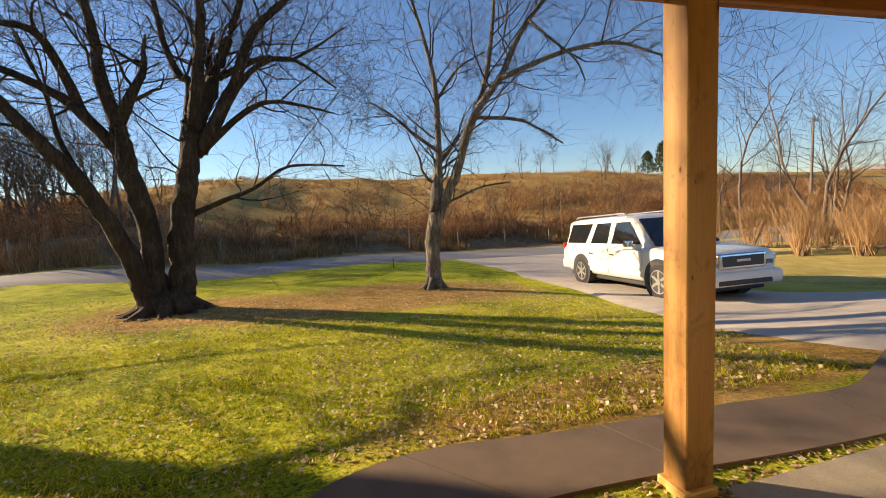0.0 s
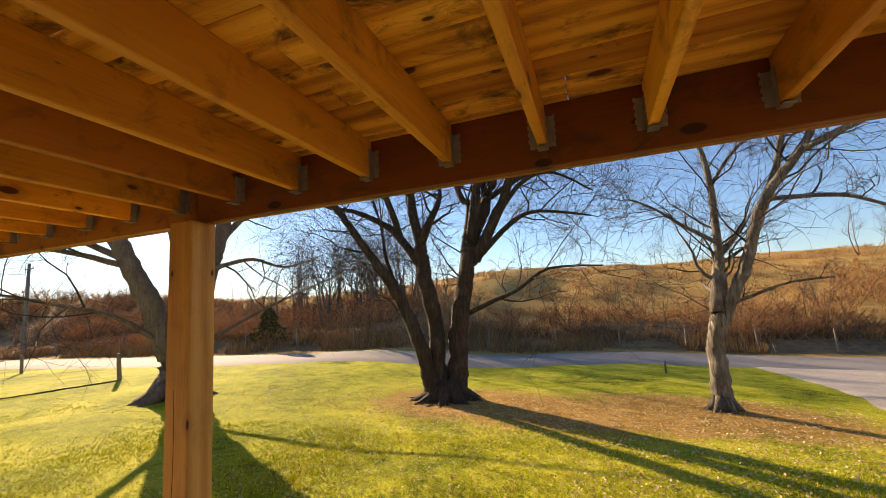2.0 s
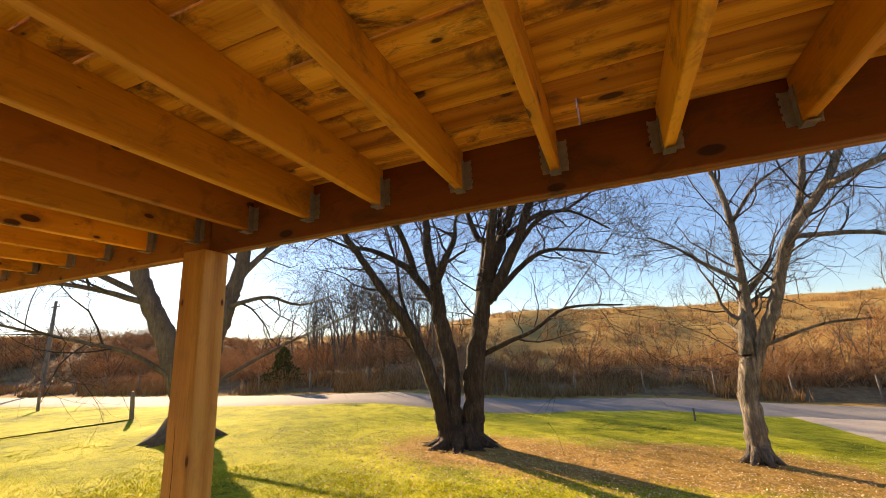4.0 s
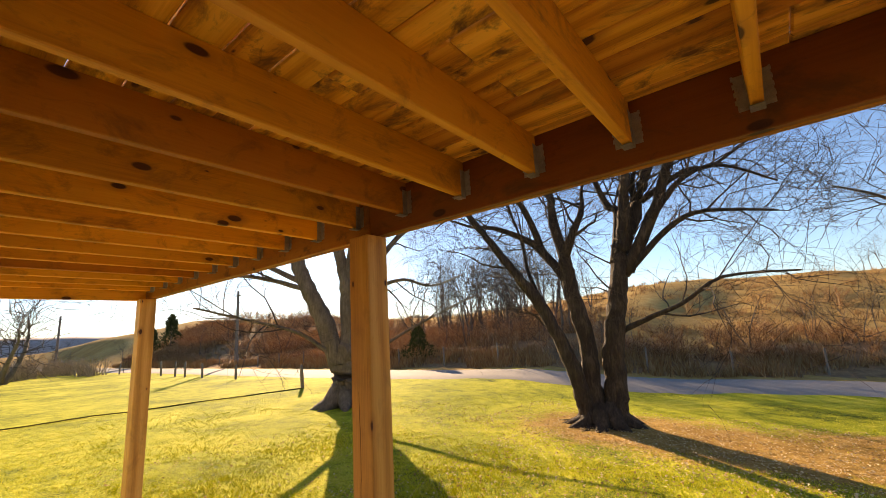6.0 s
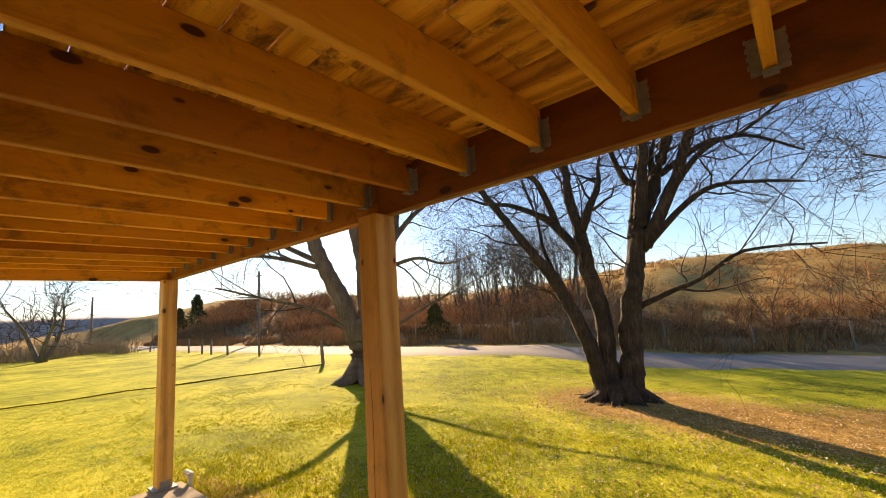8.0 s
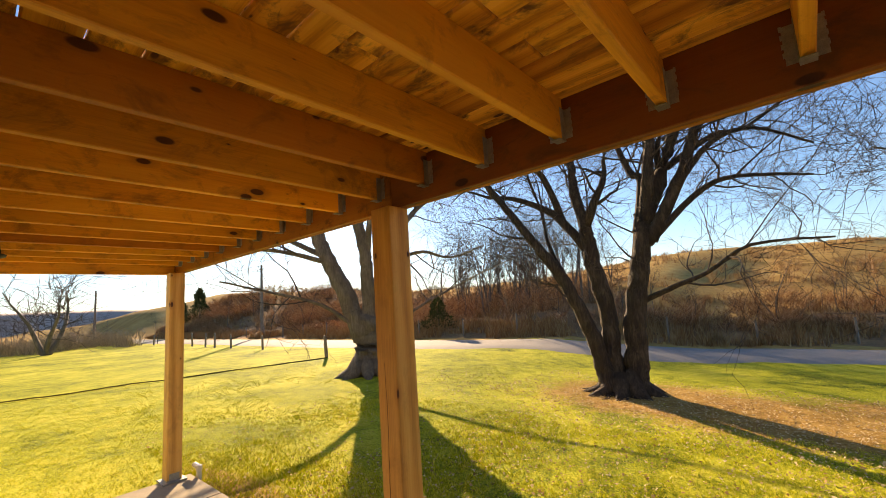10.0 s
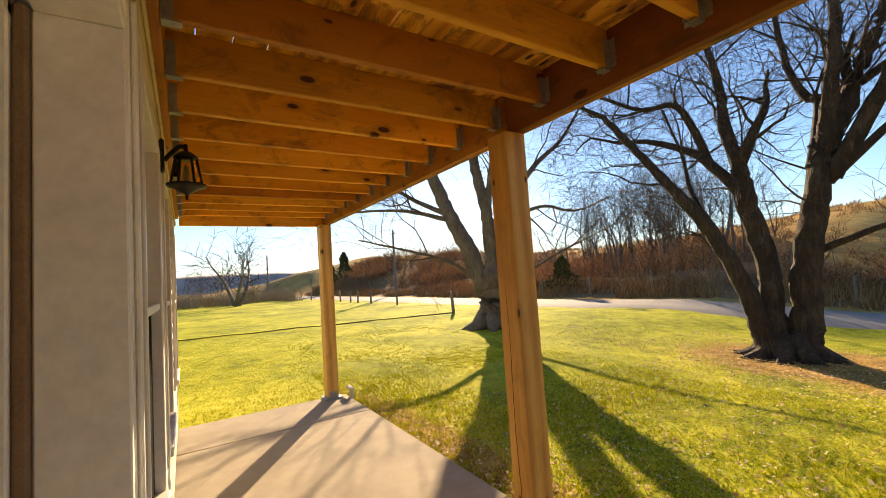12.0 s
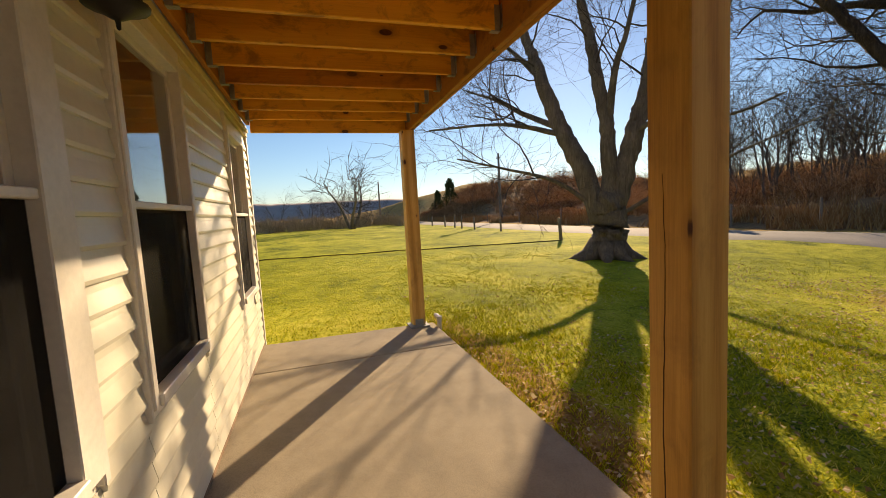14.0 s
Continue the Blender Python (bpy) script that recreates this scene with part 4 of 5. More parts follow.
def sunward_maple():
    t = Bare(33, 0.0048, 5)
    o = at_ground(-10.45, 8.1)
    fr = (o, Vector((0.63, 0.78, 0)), Vector((-0.78, 0.63, 0)))
    flare(t, o, 0.52, 0.45, 9)
    t.limb(fr, [(0.0, -0.1), (0.04, 0.3), (0.08, 0.88), (0.09, 1.5)], 0.45, 0.42, depth=0)
    t.limb(fr, [(-0.09, 1.0), (-0.61, 2.51), (-1.15, 3.61), (-1.61, 5.02), (-1.94, 5.96), (-2.4, 7.4), (-2.9, 8.8)], 0.29, 0.06, off=(0, 0.4), start=0.45, per=8)
    t.limb(fr, [(0.09, 1.2), (0.1, 2.94), (-0.06, 4.18), (-0.35, 5.84), (-0.6, 7.6), (-0.5, 9.4)], 0.23, 0.06, off=(0, -0.3), start=0.45, per=8)
    t.limb(fr, [(0.2, 1.2), (0.66, 3.02), (0.98, 4.15), (1.18, 5.65), (1.3, 7.5), (1.8, 9.2)], 0.28, 0.06, off=(0, 0.3), start=0.45, per=8)
    t.limb(fr, [(-1.1, 3.4), (-1.98, 3.65), (-2.86, 3.77), (-4.59, 3.77)], 0.085, 0.02, off=(0.1, -0.9), per=7)
    t.limb(fr, [(-1.2, 3.6), (-2.19, 4.14), (-2.96, 4.65), (-3.95, 5.13)], 0.095, 0.02, off=(0.1, 0.6), per=7)
    t.limb(fr, [(-1.62, 5.0), (-2.18, 5.65), (-2.9, 6.4)], 0.10, 0.03, off=(0.3, 0.3), per=6)
    t.limb(fr, [(0.1, 3.6), (0.29, 4.81), (0.58, 5.64), (1.0, 7.4)], 0.11, 0.03, off=(-0.1, -1.0), per=7)
    t.limb(fr, [(0.62, 3.2), (1.04, 3.38), (1.78, 3.54), (2.6, 3.3), (3.6, 3.6)], 0.08, 0.02, off=(0, -0.8), per=6)
    t.limb(fr, [(0.9, 4.0), (1.7, 5.0), (2.6, 5.8), (3.4, 7.0)], 0.11, 0.03, off=(0.2, 0.9), per=7)
    t.limb(fr, [(0.3, 1.1), (1.7, 1.9), (3.2, 2.6), (5.2, 3.4)], 0.06, 0.019, depth=1, off=(0, 0.6), start=0.5, per=4)
    t.limb(fr, [(-0.2, 1.3), (-1.2, 2.1), (-2.4, 2.5), (-3.8, 2.9)], 0.07, 0.02, off=(0, -0.9), start=0.4, per=8)
    return t.done("maple_tree", "big bare many-stemmed maple against the sun", "tree", "fartree", "bare maples on the lawn")


old_maple()
young_maple()
sunward_maple()


# ---- woods, brush and things along the road ----
def spikes(rows):
    """Many thin three-sided tapering stems in one mesh: rows of (foot, tip, radius)."""
    rows = np.array(rows, dtype=float)
    foot, tip, r = rows[:, 0:3], rows[:, 3:6], rows[:, 6:7]
    d = tip - foot
    a = np.cross(d, np.array([0.37, 0.61, 0.70]))
    a /= np.linalg.norm(a, axis=1, keepdims=True) + 1e-9
    b = np.cross(d, a)
    b /= np.linalg.norm(b, axis=1, keepdims=True) + 1e-9
    n = len(rows)
    v = np.empty((n, 4, 3))
    v[:, 0] = foot + a * r
    v[:, 1] = foot + (-0.5 * a + 0.866 * b) * r
    v[:, 2] = foot + (-0.5 * a - 0.866 * b) * r
    v[:, 3] = tip
    base = (np.arange(n) * 4)[:, None]
    f = np.concatenate([base + np.array([[0, 1, 3]]), base + np.array([[1, 2, 3]]), base + np.array([[2, 0, 3]])], axis=0)
    me = bpy.data.meshes.new("stems")
    me.from_pydata(v.reshape(-1, 3).tolist(), [], f.tolist())
    me.update()
    return me


def bush_rows(g, x, y, z, height, spread, stems, rad, forks=3, wild=1.0):
    rows = []
    for s in range(stems):
        a, lean = g.uniform(0, 6.283), g.uniform(0.05, 1.0) * spread
        foot = (x + g.gauss(0, 0.12), y + g.gauss(0, 0.12), z - 0.05)
        h = height * g.uniform(0.55, 1.0)
        tip = (foot[0] + lean * math.cos(a), foot[1] + lean * math.sin(a), z + h)
        rows.append((*foot, *tip, rad))
        for k in range(forks):
            t = g.uniform(0.3, 0.85)
            q = [foot[i] + (tip[i] - foot[i]) * t for i in range(3)]
            a2, l2 = a + g.gauss(0, 1.1), height * g.uniform(0.15, 0.38) * wild
            rows.append((*q, q[0] + l2 * 0.6 * math.cos(a2), q[1] + l2 * 0.6 * math.sin(a2), q[2] + l2 * g.uniform(0.5, 1.0) / wild ** 1.5, rad * 0.6))
    return rows


g = random.Random(71)
rows, sedge, field_rows = [], [], []
n_made = 0
while n_made < 4200:
    x = g.uniform(-75, 62)
    far = 2.4 + 22 * g.random() ** 1.7
    y = road_edge(x) + 5.2 + far
    az = math.degrees(math.atan2(x, y))
    open_field = smooth01(-26, -12, az) * smooth01(34, 16, az)
    if far > 8 and g.random() < open_field * 0.93:
        continue
    if far > 15 and g.random() < 0.4:
        continue
    clump = noise.noise((x * 0.16, y * 0.16, 1.0))
    if clump < -0.22 and g.random() < 0.75:
        continue
    hgt = (0.5 + 1.1 * g.random()) * (1.1 + 1.3 * clump) * (0.55 if far < 5 else 0.95)
    hgt = max(0.35, hgt)
    rows += bush_rows(g, x, y, land(x, y), hgt, 0.95 * hgt, 9, 0.010 + 0.0005 * math.hypot(x, y) * 0.3, 6, 1.6)
    n_made += 1
for k in range(1500):
    az, d = math.radians(g.uniform(-118, -74)), g.uniform(48, 66)
    x, y = d * math.sin(az), d * math.cos(az)
    if y > road_edge(x) - 1 or noise.noise((x * 0.2, y * 0.2, 5.0)) < -0.15:
        continue
    field_rows += bush_rows(g, x, y, land(x, y), g.uniform(0.5, 2.2), 0.9, 8, 0.022, 5, 1.3)
tagged(part("roadside_brush", spikes(rows), "brush"), "dense leafless brown brush on the bank across the road", "brush", kind="stuff")
tagged(part("field_edge_brush", spikes(field_rows), "field_brush"), "pale grey leafless brush at the field edge", "brush", kind="stuff")
for k in range(8000):
    x = g.uniform(-70, 60)
    far = 0.2 + (2.6 * g.random() if g.random() < 0.4 else 44 * g.random())
    y = road_edge(x) + 5.1 + far
    if noise.noise((x * 0.2, y * 0.2, 7.0)) < -0.1:
        continue
    z = land(x, y)
    hgt = g.uniform(0.35, 0.8)
    for s in range(9):
        a, l = g.uniform(0, 6.283), g.uniform(0.1, 0.5) * hgt
        fx, fy = x + g.gauss(0, 0.16), y + g.gauss(0, 0.16)
        sedge.append((fx, fy, z - 0.03, fx + l * math.cos(a), fy + l * math.sin(a), z + hgt * g.uniform(0.5, 1.0), 0.026))
tagged(part("dry_grass", spikes(sedge), "sedge"), "tall orange-brown dry grass along the road verge", "dry grass", kind="stuff")


def wood_tree(seed, height, r, spread=0.35, depth=2, stems=1, least=0.010):
    t = Bare(seed, least, 5)
    for s in range(stems):
        lean = Vector((t.rng.gauss(0, 0.10), t.rng.gauss(0, 0.10), 1.0)) if stems == 1 else Vector((math.cos(2.1 * s) * (0.65 if stems > 2 else 0.35), math.sin(2.1 * s) * (0.65 if stems > 2 else 0.35), 1.0))
        pts, p = [Vector((0, 0, -0.3))], Vector((0, 0, -0.3))
        for i in range(6):
            lean = (lean + Vector((t.rng.gauss(0, 0.16), t.rng.gauss(0, 0.16), 0.10))).normalized()
            p = p + lean * height / 6
            pts.append(p.copy())
        radii = [r * (1 - 0.86 * i / 6) for i in range(7)]
        t.tube(pts, radii, 6, False)
        t.bear(pts, [min(v, 0.06) for v in radii], height * spread, depth, 0.5, 0.0, 0.28, 13)
    return t


wood_a = wood_tree(101, 8.0, 0.10, 0.52).done("woodland_tree", "slender bare woodland tree behind the road", "tree", "fartree", "bare woods behind the road")
wood_b = wood_tree(102, 8.5, 0.10, 0.42, 2, 2).done("woodland_tree", "slender bare woodland tree behind the road", "tree", "fartree", "bare woods behind the road")
wood_c = wood_tree(103, 6.5, 0.08, 0.56).done("woodland_tree", "slender bare woodland tree behind the road", "tree", "fartree", "bare woods behind the road")
kinds = (wood_a, wood_b, wood_c)
spots = []
for k in range(38):                       # the grove behind the old maple
    az = g.uniform(-44, -19)
    d = g.uniform(29, 46)
    spots.append((az, d, g.uniform(0.6, 0.9)))
for k in range(26):                       # scattered along the skyline and to the sides
    spots.append((g.uniform(5, 48), g.uniform(62, 84), g.uniform(0.45, 0.75)))
for k in range(34):
    spots.append((g.uniform(46, 82), g.uniform(30, 60), g.uniform(0.8, 1.25)))
for k in range(40):
    spots.append((g.uniform(-112, -80), g.uniform(56, 85), g.uniform(0.35, 0.6)))
for k in range(14):
    spots.append((g.uniform(-76, -46), g.uniform(45, 70), g.uniform(0.35, 0.6)))
for k in range(70):                       # saplings in the brush along the bank
    az = g.uniform(-66, 50)
    x = math.tan(math.radians(az)) * 26
    spots.append((az, math.hypot(x, road_edge(max(-60, min(60, x))) + g.uniform(8, 16)), g.uniform(0.22, 0.42)))
for k in range(26):                       # thicker wood behind the old maple
    spots.append((g.uniform(-40, -24), g.uniform(30, 52), g.uniform(0.7, 1.05)))
for i, (az, d, s) in enumerate(spots):
    x, y = d * math.sin(math.radians(az)), d * math.cos(math.radians(az))
    m = pose(x, y, land(x, y), 0, 0, g.uniform(0, 360)) @ Matrix.Diagonal((s, s, s * g.uniform(0.9, 1.1), 1))
    if i < 3:
        kinds[i].matrix_basis = m
    else:
        o_ = copy_thing(kinds[i % 3], pose(0, 0, 0))
        o_.matrix_basis = m
lone = wood_tree(140, 6.0, 0.22, 0.62, 2, 3, 0.028).done("field_tree", "lone spreading bare tree at the field edge", "tree", "fartree")
lx, ly = 46 * math.sin(math.radians(-84.5)), 46 * math.cos(math.radians(-84.5))
lone.matrix_basis = pose(lx, ly, land(lx, ly))
edge_tree = wood_tree(151, 8.0, 0.16, 0.5, 2, 1).done("field_tree", "bare roadside tree with fine drooping twigs", "tree", "fartree")
edge_tree.matrix_basis = pose(17.5, 6.0, land(17.5, 6.0))


def conifer(x, y, height, width, label, seed):
    g2 = random.Random(seed)
    z = land(x, y)
    t = tagged(empty("cedar_tree", pose(x, y, z)), label, "tree")
    v, f = tube_lists([Vector((0, 0, -0.2)), Vector((0, 0, height * 0.95))], [0.04 * height / 2, 0.01], 6)
    part("trunk", mesh_of("trunk", v, f), "fartree", t)
    rows_ = []
    for k in range(900):
        u = g2.random() ** 0.8
        zz, rr = height * (0.06 + 0.94 * u), width * (1 - u) ** 0.75 * g2.uniform(0.25, 1.05) * (1 + 0.25 * math.sin(9 * u))
        a = g2.uniform(0, 6.283)
        c = (rr * math.cos(a), rr * math.sin(a), zz)
        l = 0.10 * height * g2.uniform(0.6, 1.2)
        rows_.append((*c, c[0] + l * math.cos(a) * 0.6, c[1] + l * math.sin(a) * 0.6, c[2] + l * g2.uniform(-0.1, 0.9), 0.022 * height))
    part("crown", spikes(rows_), "cedar", t)
    return t


def by_compass(az, d):
    return d * math.sin(math.radians(az)), d * math.cos(math.radians(az))


conifer(*by_compass(-42.5, 27), 2.0, 1.2, "small bushy green cedar on the bank", 1)
conifer(*by_compass(-71.5, 72), 4.6, 1.6, "dark evergreen on the far rise", 2)
conifer(*by_compass(-73.2, 74), 3.4, 1.3, "dark evergreen on the far rise", 3)
conifer(*by_compass(42.0, 80), 5.2, 2.4, "dark evergreen on the hill crest", 4)
conifer(*by_compass(44.0, 78), 6.4, 2.6, "dark evergreen on the hill crest", 5)
conifer(*by_compass(40.3, 82), 3.8, 2.0, "dark evergreen on the hill crest", 6)


def utility_pole(x, y, h):
    z = land(x, y)
    t = tagged(empty("utility_pole", pose(x, y, z)), "weathered wooden utility pole with crossarm", "pole", "poles along the road")
    part("shaft", lathe([(0.15, -0.3), (0.14, h * 0.5), (0.10, h), (0.0, h)], 10), "polewood", t)
    part("crossarm", box((-0.55, -0.04, h - 0.5), (0.55, 0.04, h - 0.41), 0.01), "polewood", t)
    for k in (-0.5, 0.5):
        part("insulator", lathe([(0.0, h - 0.38), (0.04, h - 0.37), (0.05, h - 0.30), (0.02, h - 0.24), (0.0, h - 0.22)], 8), "lamp", t, m=pose(k, 0, 0))


utility_pole(*by_compass(-64.8, 46), 7.0)
utility_pole(*by_compass(-81.0, 75), 7.0)
utility_pole(*by_compass(55.5, 62), 9.0)


def fence_post(x, y, h, lean, r=0.06):
    t = part("fence_post", lathe([(r, -0.3), (r * 0.95, h * 0.6), (r * 0.8, h - 0.02), (r * 0.5, h), (0.0, h)], 8), "polewood")
    t.matrix_basis = pose(x, y, land(x, y), lean, lean * 0.6, 0)
    return tagged(t, "short weathered wooden fence post", "fence post", "posts along the road")


fence_post(-16.1, 10.35, 0.95, 6, 0.075)
for x, y in ((-29, 11.6), (-32, 11.7), (-34, 11.8), (-37, 11.9), (-41, 11.8), (-46, 11.6), (-25, 11.8)):
    fence_post(x, y, g.uniform(0.8, 1.1), g.uniform(-5, 5), 0.07)
for k in range(26):
    x = -42 + 3.3 * k
    fence_post(x, road_edge(x) + 5.9, g.uniform(0.95, 1.25), g.uniform(-4, 4), 0.05)
stake = tagged(part("marker_stake", box((-0.03, -0.015, -0.2), (0.03, 0.015, 0.42), 0.006), "polewood"), "small wooden marker stake by the road edge", "stake")
stake.matrix_basis = pose(2.1, 17.8, level(2.1, 17.8))

# far wooded ridges beyond the field
for d, a0, a1, top, seed in ((330, -150, -60, 25, 5.0), (420, 40, 120, 20, 2.0)):
    verts, faces = [], []
    n = 90
    for i in range(n + 1):
        az = a0 + (a1 - a0) * i / n
        x, y = by_compass(az, d)
        edge = math.sin(math.pi * i / n) ** 0.5
        h = top * edge * (0.75 + 0.45 * noise.noise((az * 0.07, seed, 0))) + 1.2 * noise.noise((az * 1.7, seed, 4))
        x2, y2 = by_compass(az, d + 120)
        verts += [(x, y, -8), (x * 1.06, y * 1.06, h * 0.7), (x2, y2, h), (x2 * 1.1, y2 * 1.1, -8)]
    for i in range(n):
        for k in range(3):
            faces.append((4 * i + k, 4 * i + 4 + k, 4 * i + 5 + k, 4 * i + 1 + k))
    tagged(part("far_ridge", mesh_of("far_ridge", verts, faces, True), "farhill"), "distant brown wooded ridge beyond the field, paled with painted haze", "hill", kind="structure")


def tan_shrub(x, y, h, seed):
    g2 = random.Random(seed)
    t = tagged(empty("bare_shrub", pose(x, y, level(x, y))), "vase-shaped bare tan shrub in the row by the lane", "shrub", "row of shrubs by the lane")
    rows_ = []
    for s in range(46):
        a, l = g2.uniform(0, 6.283), h * g2.uniform(0.1, 0.55)
        f0 = (g2.gauss(0, 0.13), g2.gauss(0, 0.13), -0.05)
        tip = (f0[0] + l * math.cos(a), f0[1] + l * math.sin(a), h * g2.uniform(0.7, 1.05))
        rows_.append((*f0, *tip, 0.016))
        for k in range(9):
            u = g2.uniform(0.3, 0.97)
            q = [f0[i] + (tip[i] - f0[i]) * u for i in range(3)]
            a2, l2 = g2.uniform(0, 6.283), h * g2.uniform(0.08, 0.22)
            rows_.append((*q, q[0] + l2 * math.cos(a2) * 0.6, q[1] + l2 * math.sin(a2) * 0.6, q[2] + l2 * 0.8, 0.010))
    part("crown", spikes(rows_), "shrub", t)
    v, f = tube_lists([Vector((0, 0, -0.1)), Vector((0, 0, 0.25))], [0.16, 0.12], 8)
    part("crown_base", mesh_of("crown_base", v, f, True), "fartree", t)


for k, (x, y, h) in enumerate(((17.2, 14.3, 2.6), (17.8, 12.6, 2.9), (18.6, 11.0, 2.6), (19.0, 10.2, 2.3), (19.4, 9.2, 2.8), (20.0, 8.0, 2.8), (20.5, 6.6, 2.6), (16.6, 15.8, 2.5))):
    tan_shrub(x, y, h, 300 + k)
hedge = []
for k in range(520):
    x, y = g.uniform(20, 44), g.uniform(2, 17)
    hedge += bush_rows(g, x, y, land(x, y), g.uniform(1.4, 2.7), 0.9, 13, 0.016, 4)
tagged(part("tan_thicket", spikes(hedge), "shrub"), "thicket of bare tan saplings beyond the shrub row", "brush", kind="stuff")
rail_fence = tagged(empty("rail_fence"), "low weathered timber rail along the shrub row", "fence")
for k in range(6):
    y0, x0 = 15.0 - 2.0 * k, 17.6 + 0.62 * k
    z = level(x0, y0)
    part("post", box((x0 - 0.07, y0 - 0.07, z - 0.2), (x0 + 0.07, y0 + 0.07, z + 0.42), 0.01), "sign", rail_fence)
    a, b_ = Vector((x0, y0, z + 0.34)), Vector((x0 + 0.62, y0 - 2.0, level(x0 + 0.62, y0 - 2) + 0.34))
    v, f = tube_lists([a, (a + b_) / 2 + Vector((0, 0, -0.02)), b_], [0.06, 0.055, 0.06], 7)
    part("rail", mesh_of("rail", v, f, True), "sign", rail_fence)

# shallow rut across the field
rut_l, rut_r = [], []
for k in range(60):
    u = k / 59
    x = -17.4 + 1.5 * u + 0.4 * noise.noise((u * 9, 0, 0)) + 0.12 * noise.noise((u * 40, 2, 0))
    y = -3 + 13.2 * u
    wdt = 0.05 + 0.08 * noise.noise((u * 26, 3, 0))
    rut_l.append((x - wdt, y))
    rut_r.append((x + wdt, y))
verts, faces = [], []
for a, b_ in zip(rut_l, rut_r):
    verts += [(*a, level(*a) + 0.045), ((a[0] + b_[0]) / 2, a[1], level(*a) + 0.012), (*b_, level(*b_) + 0.05)]
for k in range(59):
    for s in (0, 1):
        faces.append((3 * k + s, 3 * k + s + 1, 3 * k + 4 + s, 3 * k + 3 + s))
M["soil"] = plain("dark_rut_soil", (0.17, 0.15, 0.035), 0.95, 0, 0.3, 6, 0.4)
tagged(part("field_rut", mesh_of("field_rut", verts, faces), "soil"), "thin dark rut line across the lawn", "rut", kind="structure")


# ---- the parked vehicle ----
def loft(stations, close=True):
    """Skins rings of equal count into one smooth shell."""
    n = len(stations[0])
    verts = [p for ring in stations for p in ring]
    faces = []
    for i in range(len(stations) - 1):
        for k in range(n):
            j = (k + 1) % n
            faces.append((i * n + k, i * n + j, (i + 1) * n + j, (i + 1) * n + k))
    faces += [tuple(range(n - 1, -1, -1)), tuple((len(stations) - 1) * n + k for k in range(n))]
    return mesh_of("shell", verts, faces, True)


def body_ring(x, hw, z0, z1, crown=0.03):
    half = [(0.55 * hw, z0), (0.93 * hw, z0 + 0.03), (0.985 * hw, z0 + 0.14), (hw, z0 + 0.32), (0.995 * hw, z1 - 0.14), (0.97 * hw, z1 - 0.03), (0.90 * hw, z1), (0.45 * hw, z1 + crown)]
    return [(x, y, z) for y, z in half] + [(x, -y, z) for y, z in reversed(half)]


def cabin_ring(x, wb, wt, zb, zt):
    half = [(wb, zb), (wb, zb + 0.02), (wt + 0.035, zt - 0.07), (wt - 0.03, zt - 0.015), (wt - 0.14, zt), (wt * 0.4, zt + 0.025)]
    return [(x, y, z) for y, z in half] + [(x, -y, z) for y, z in reversed(half)]


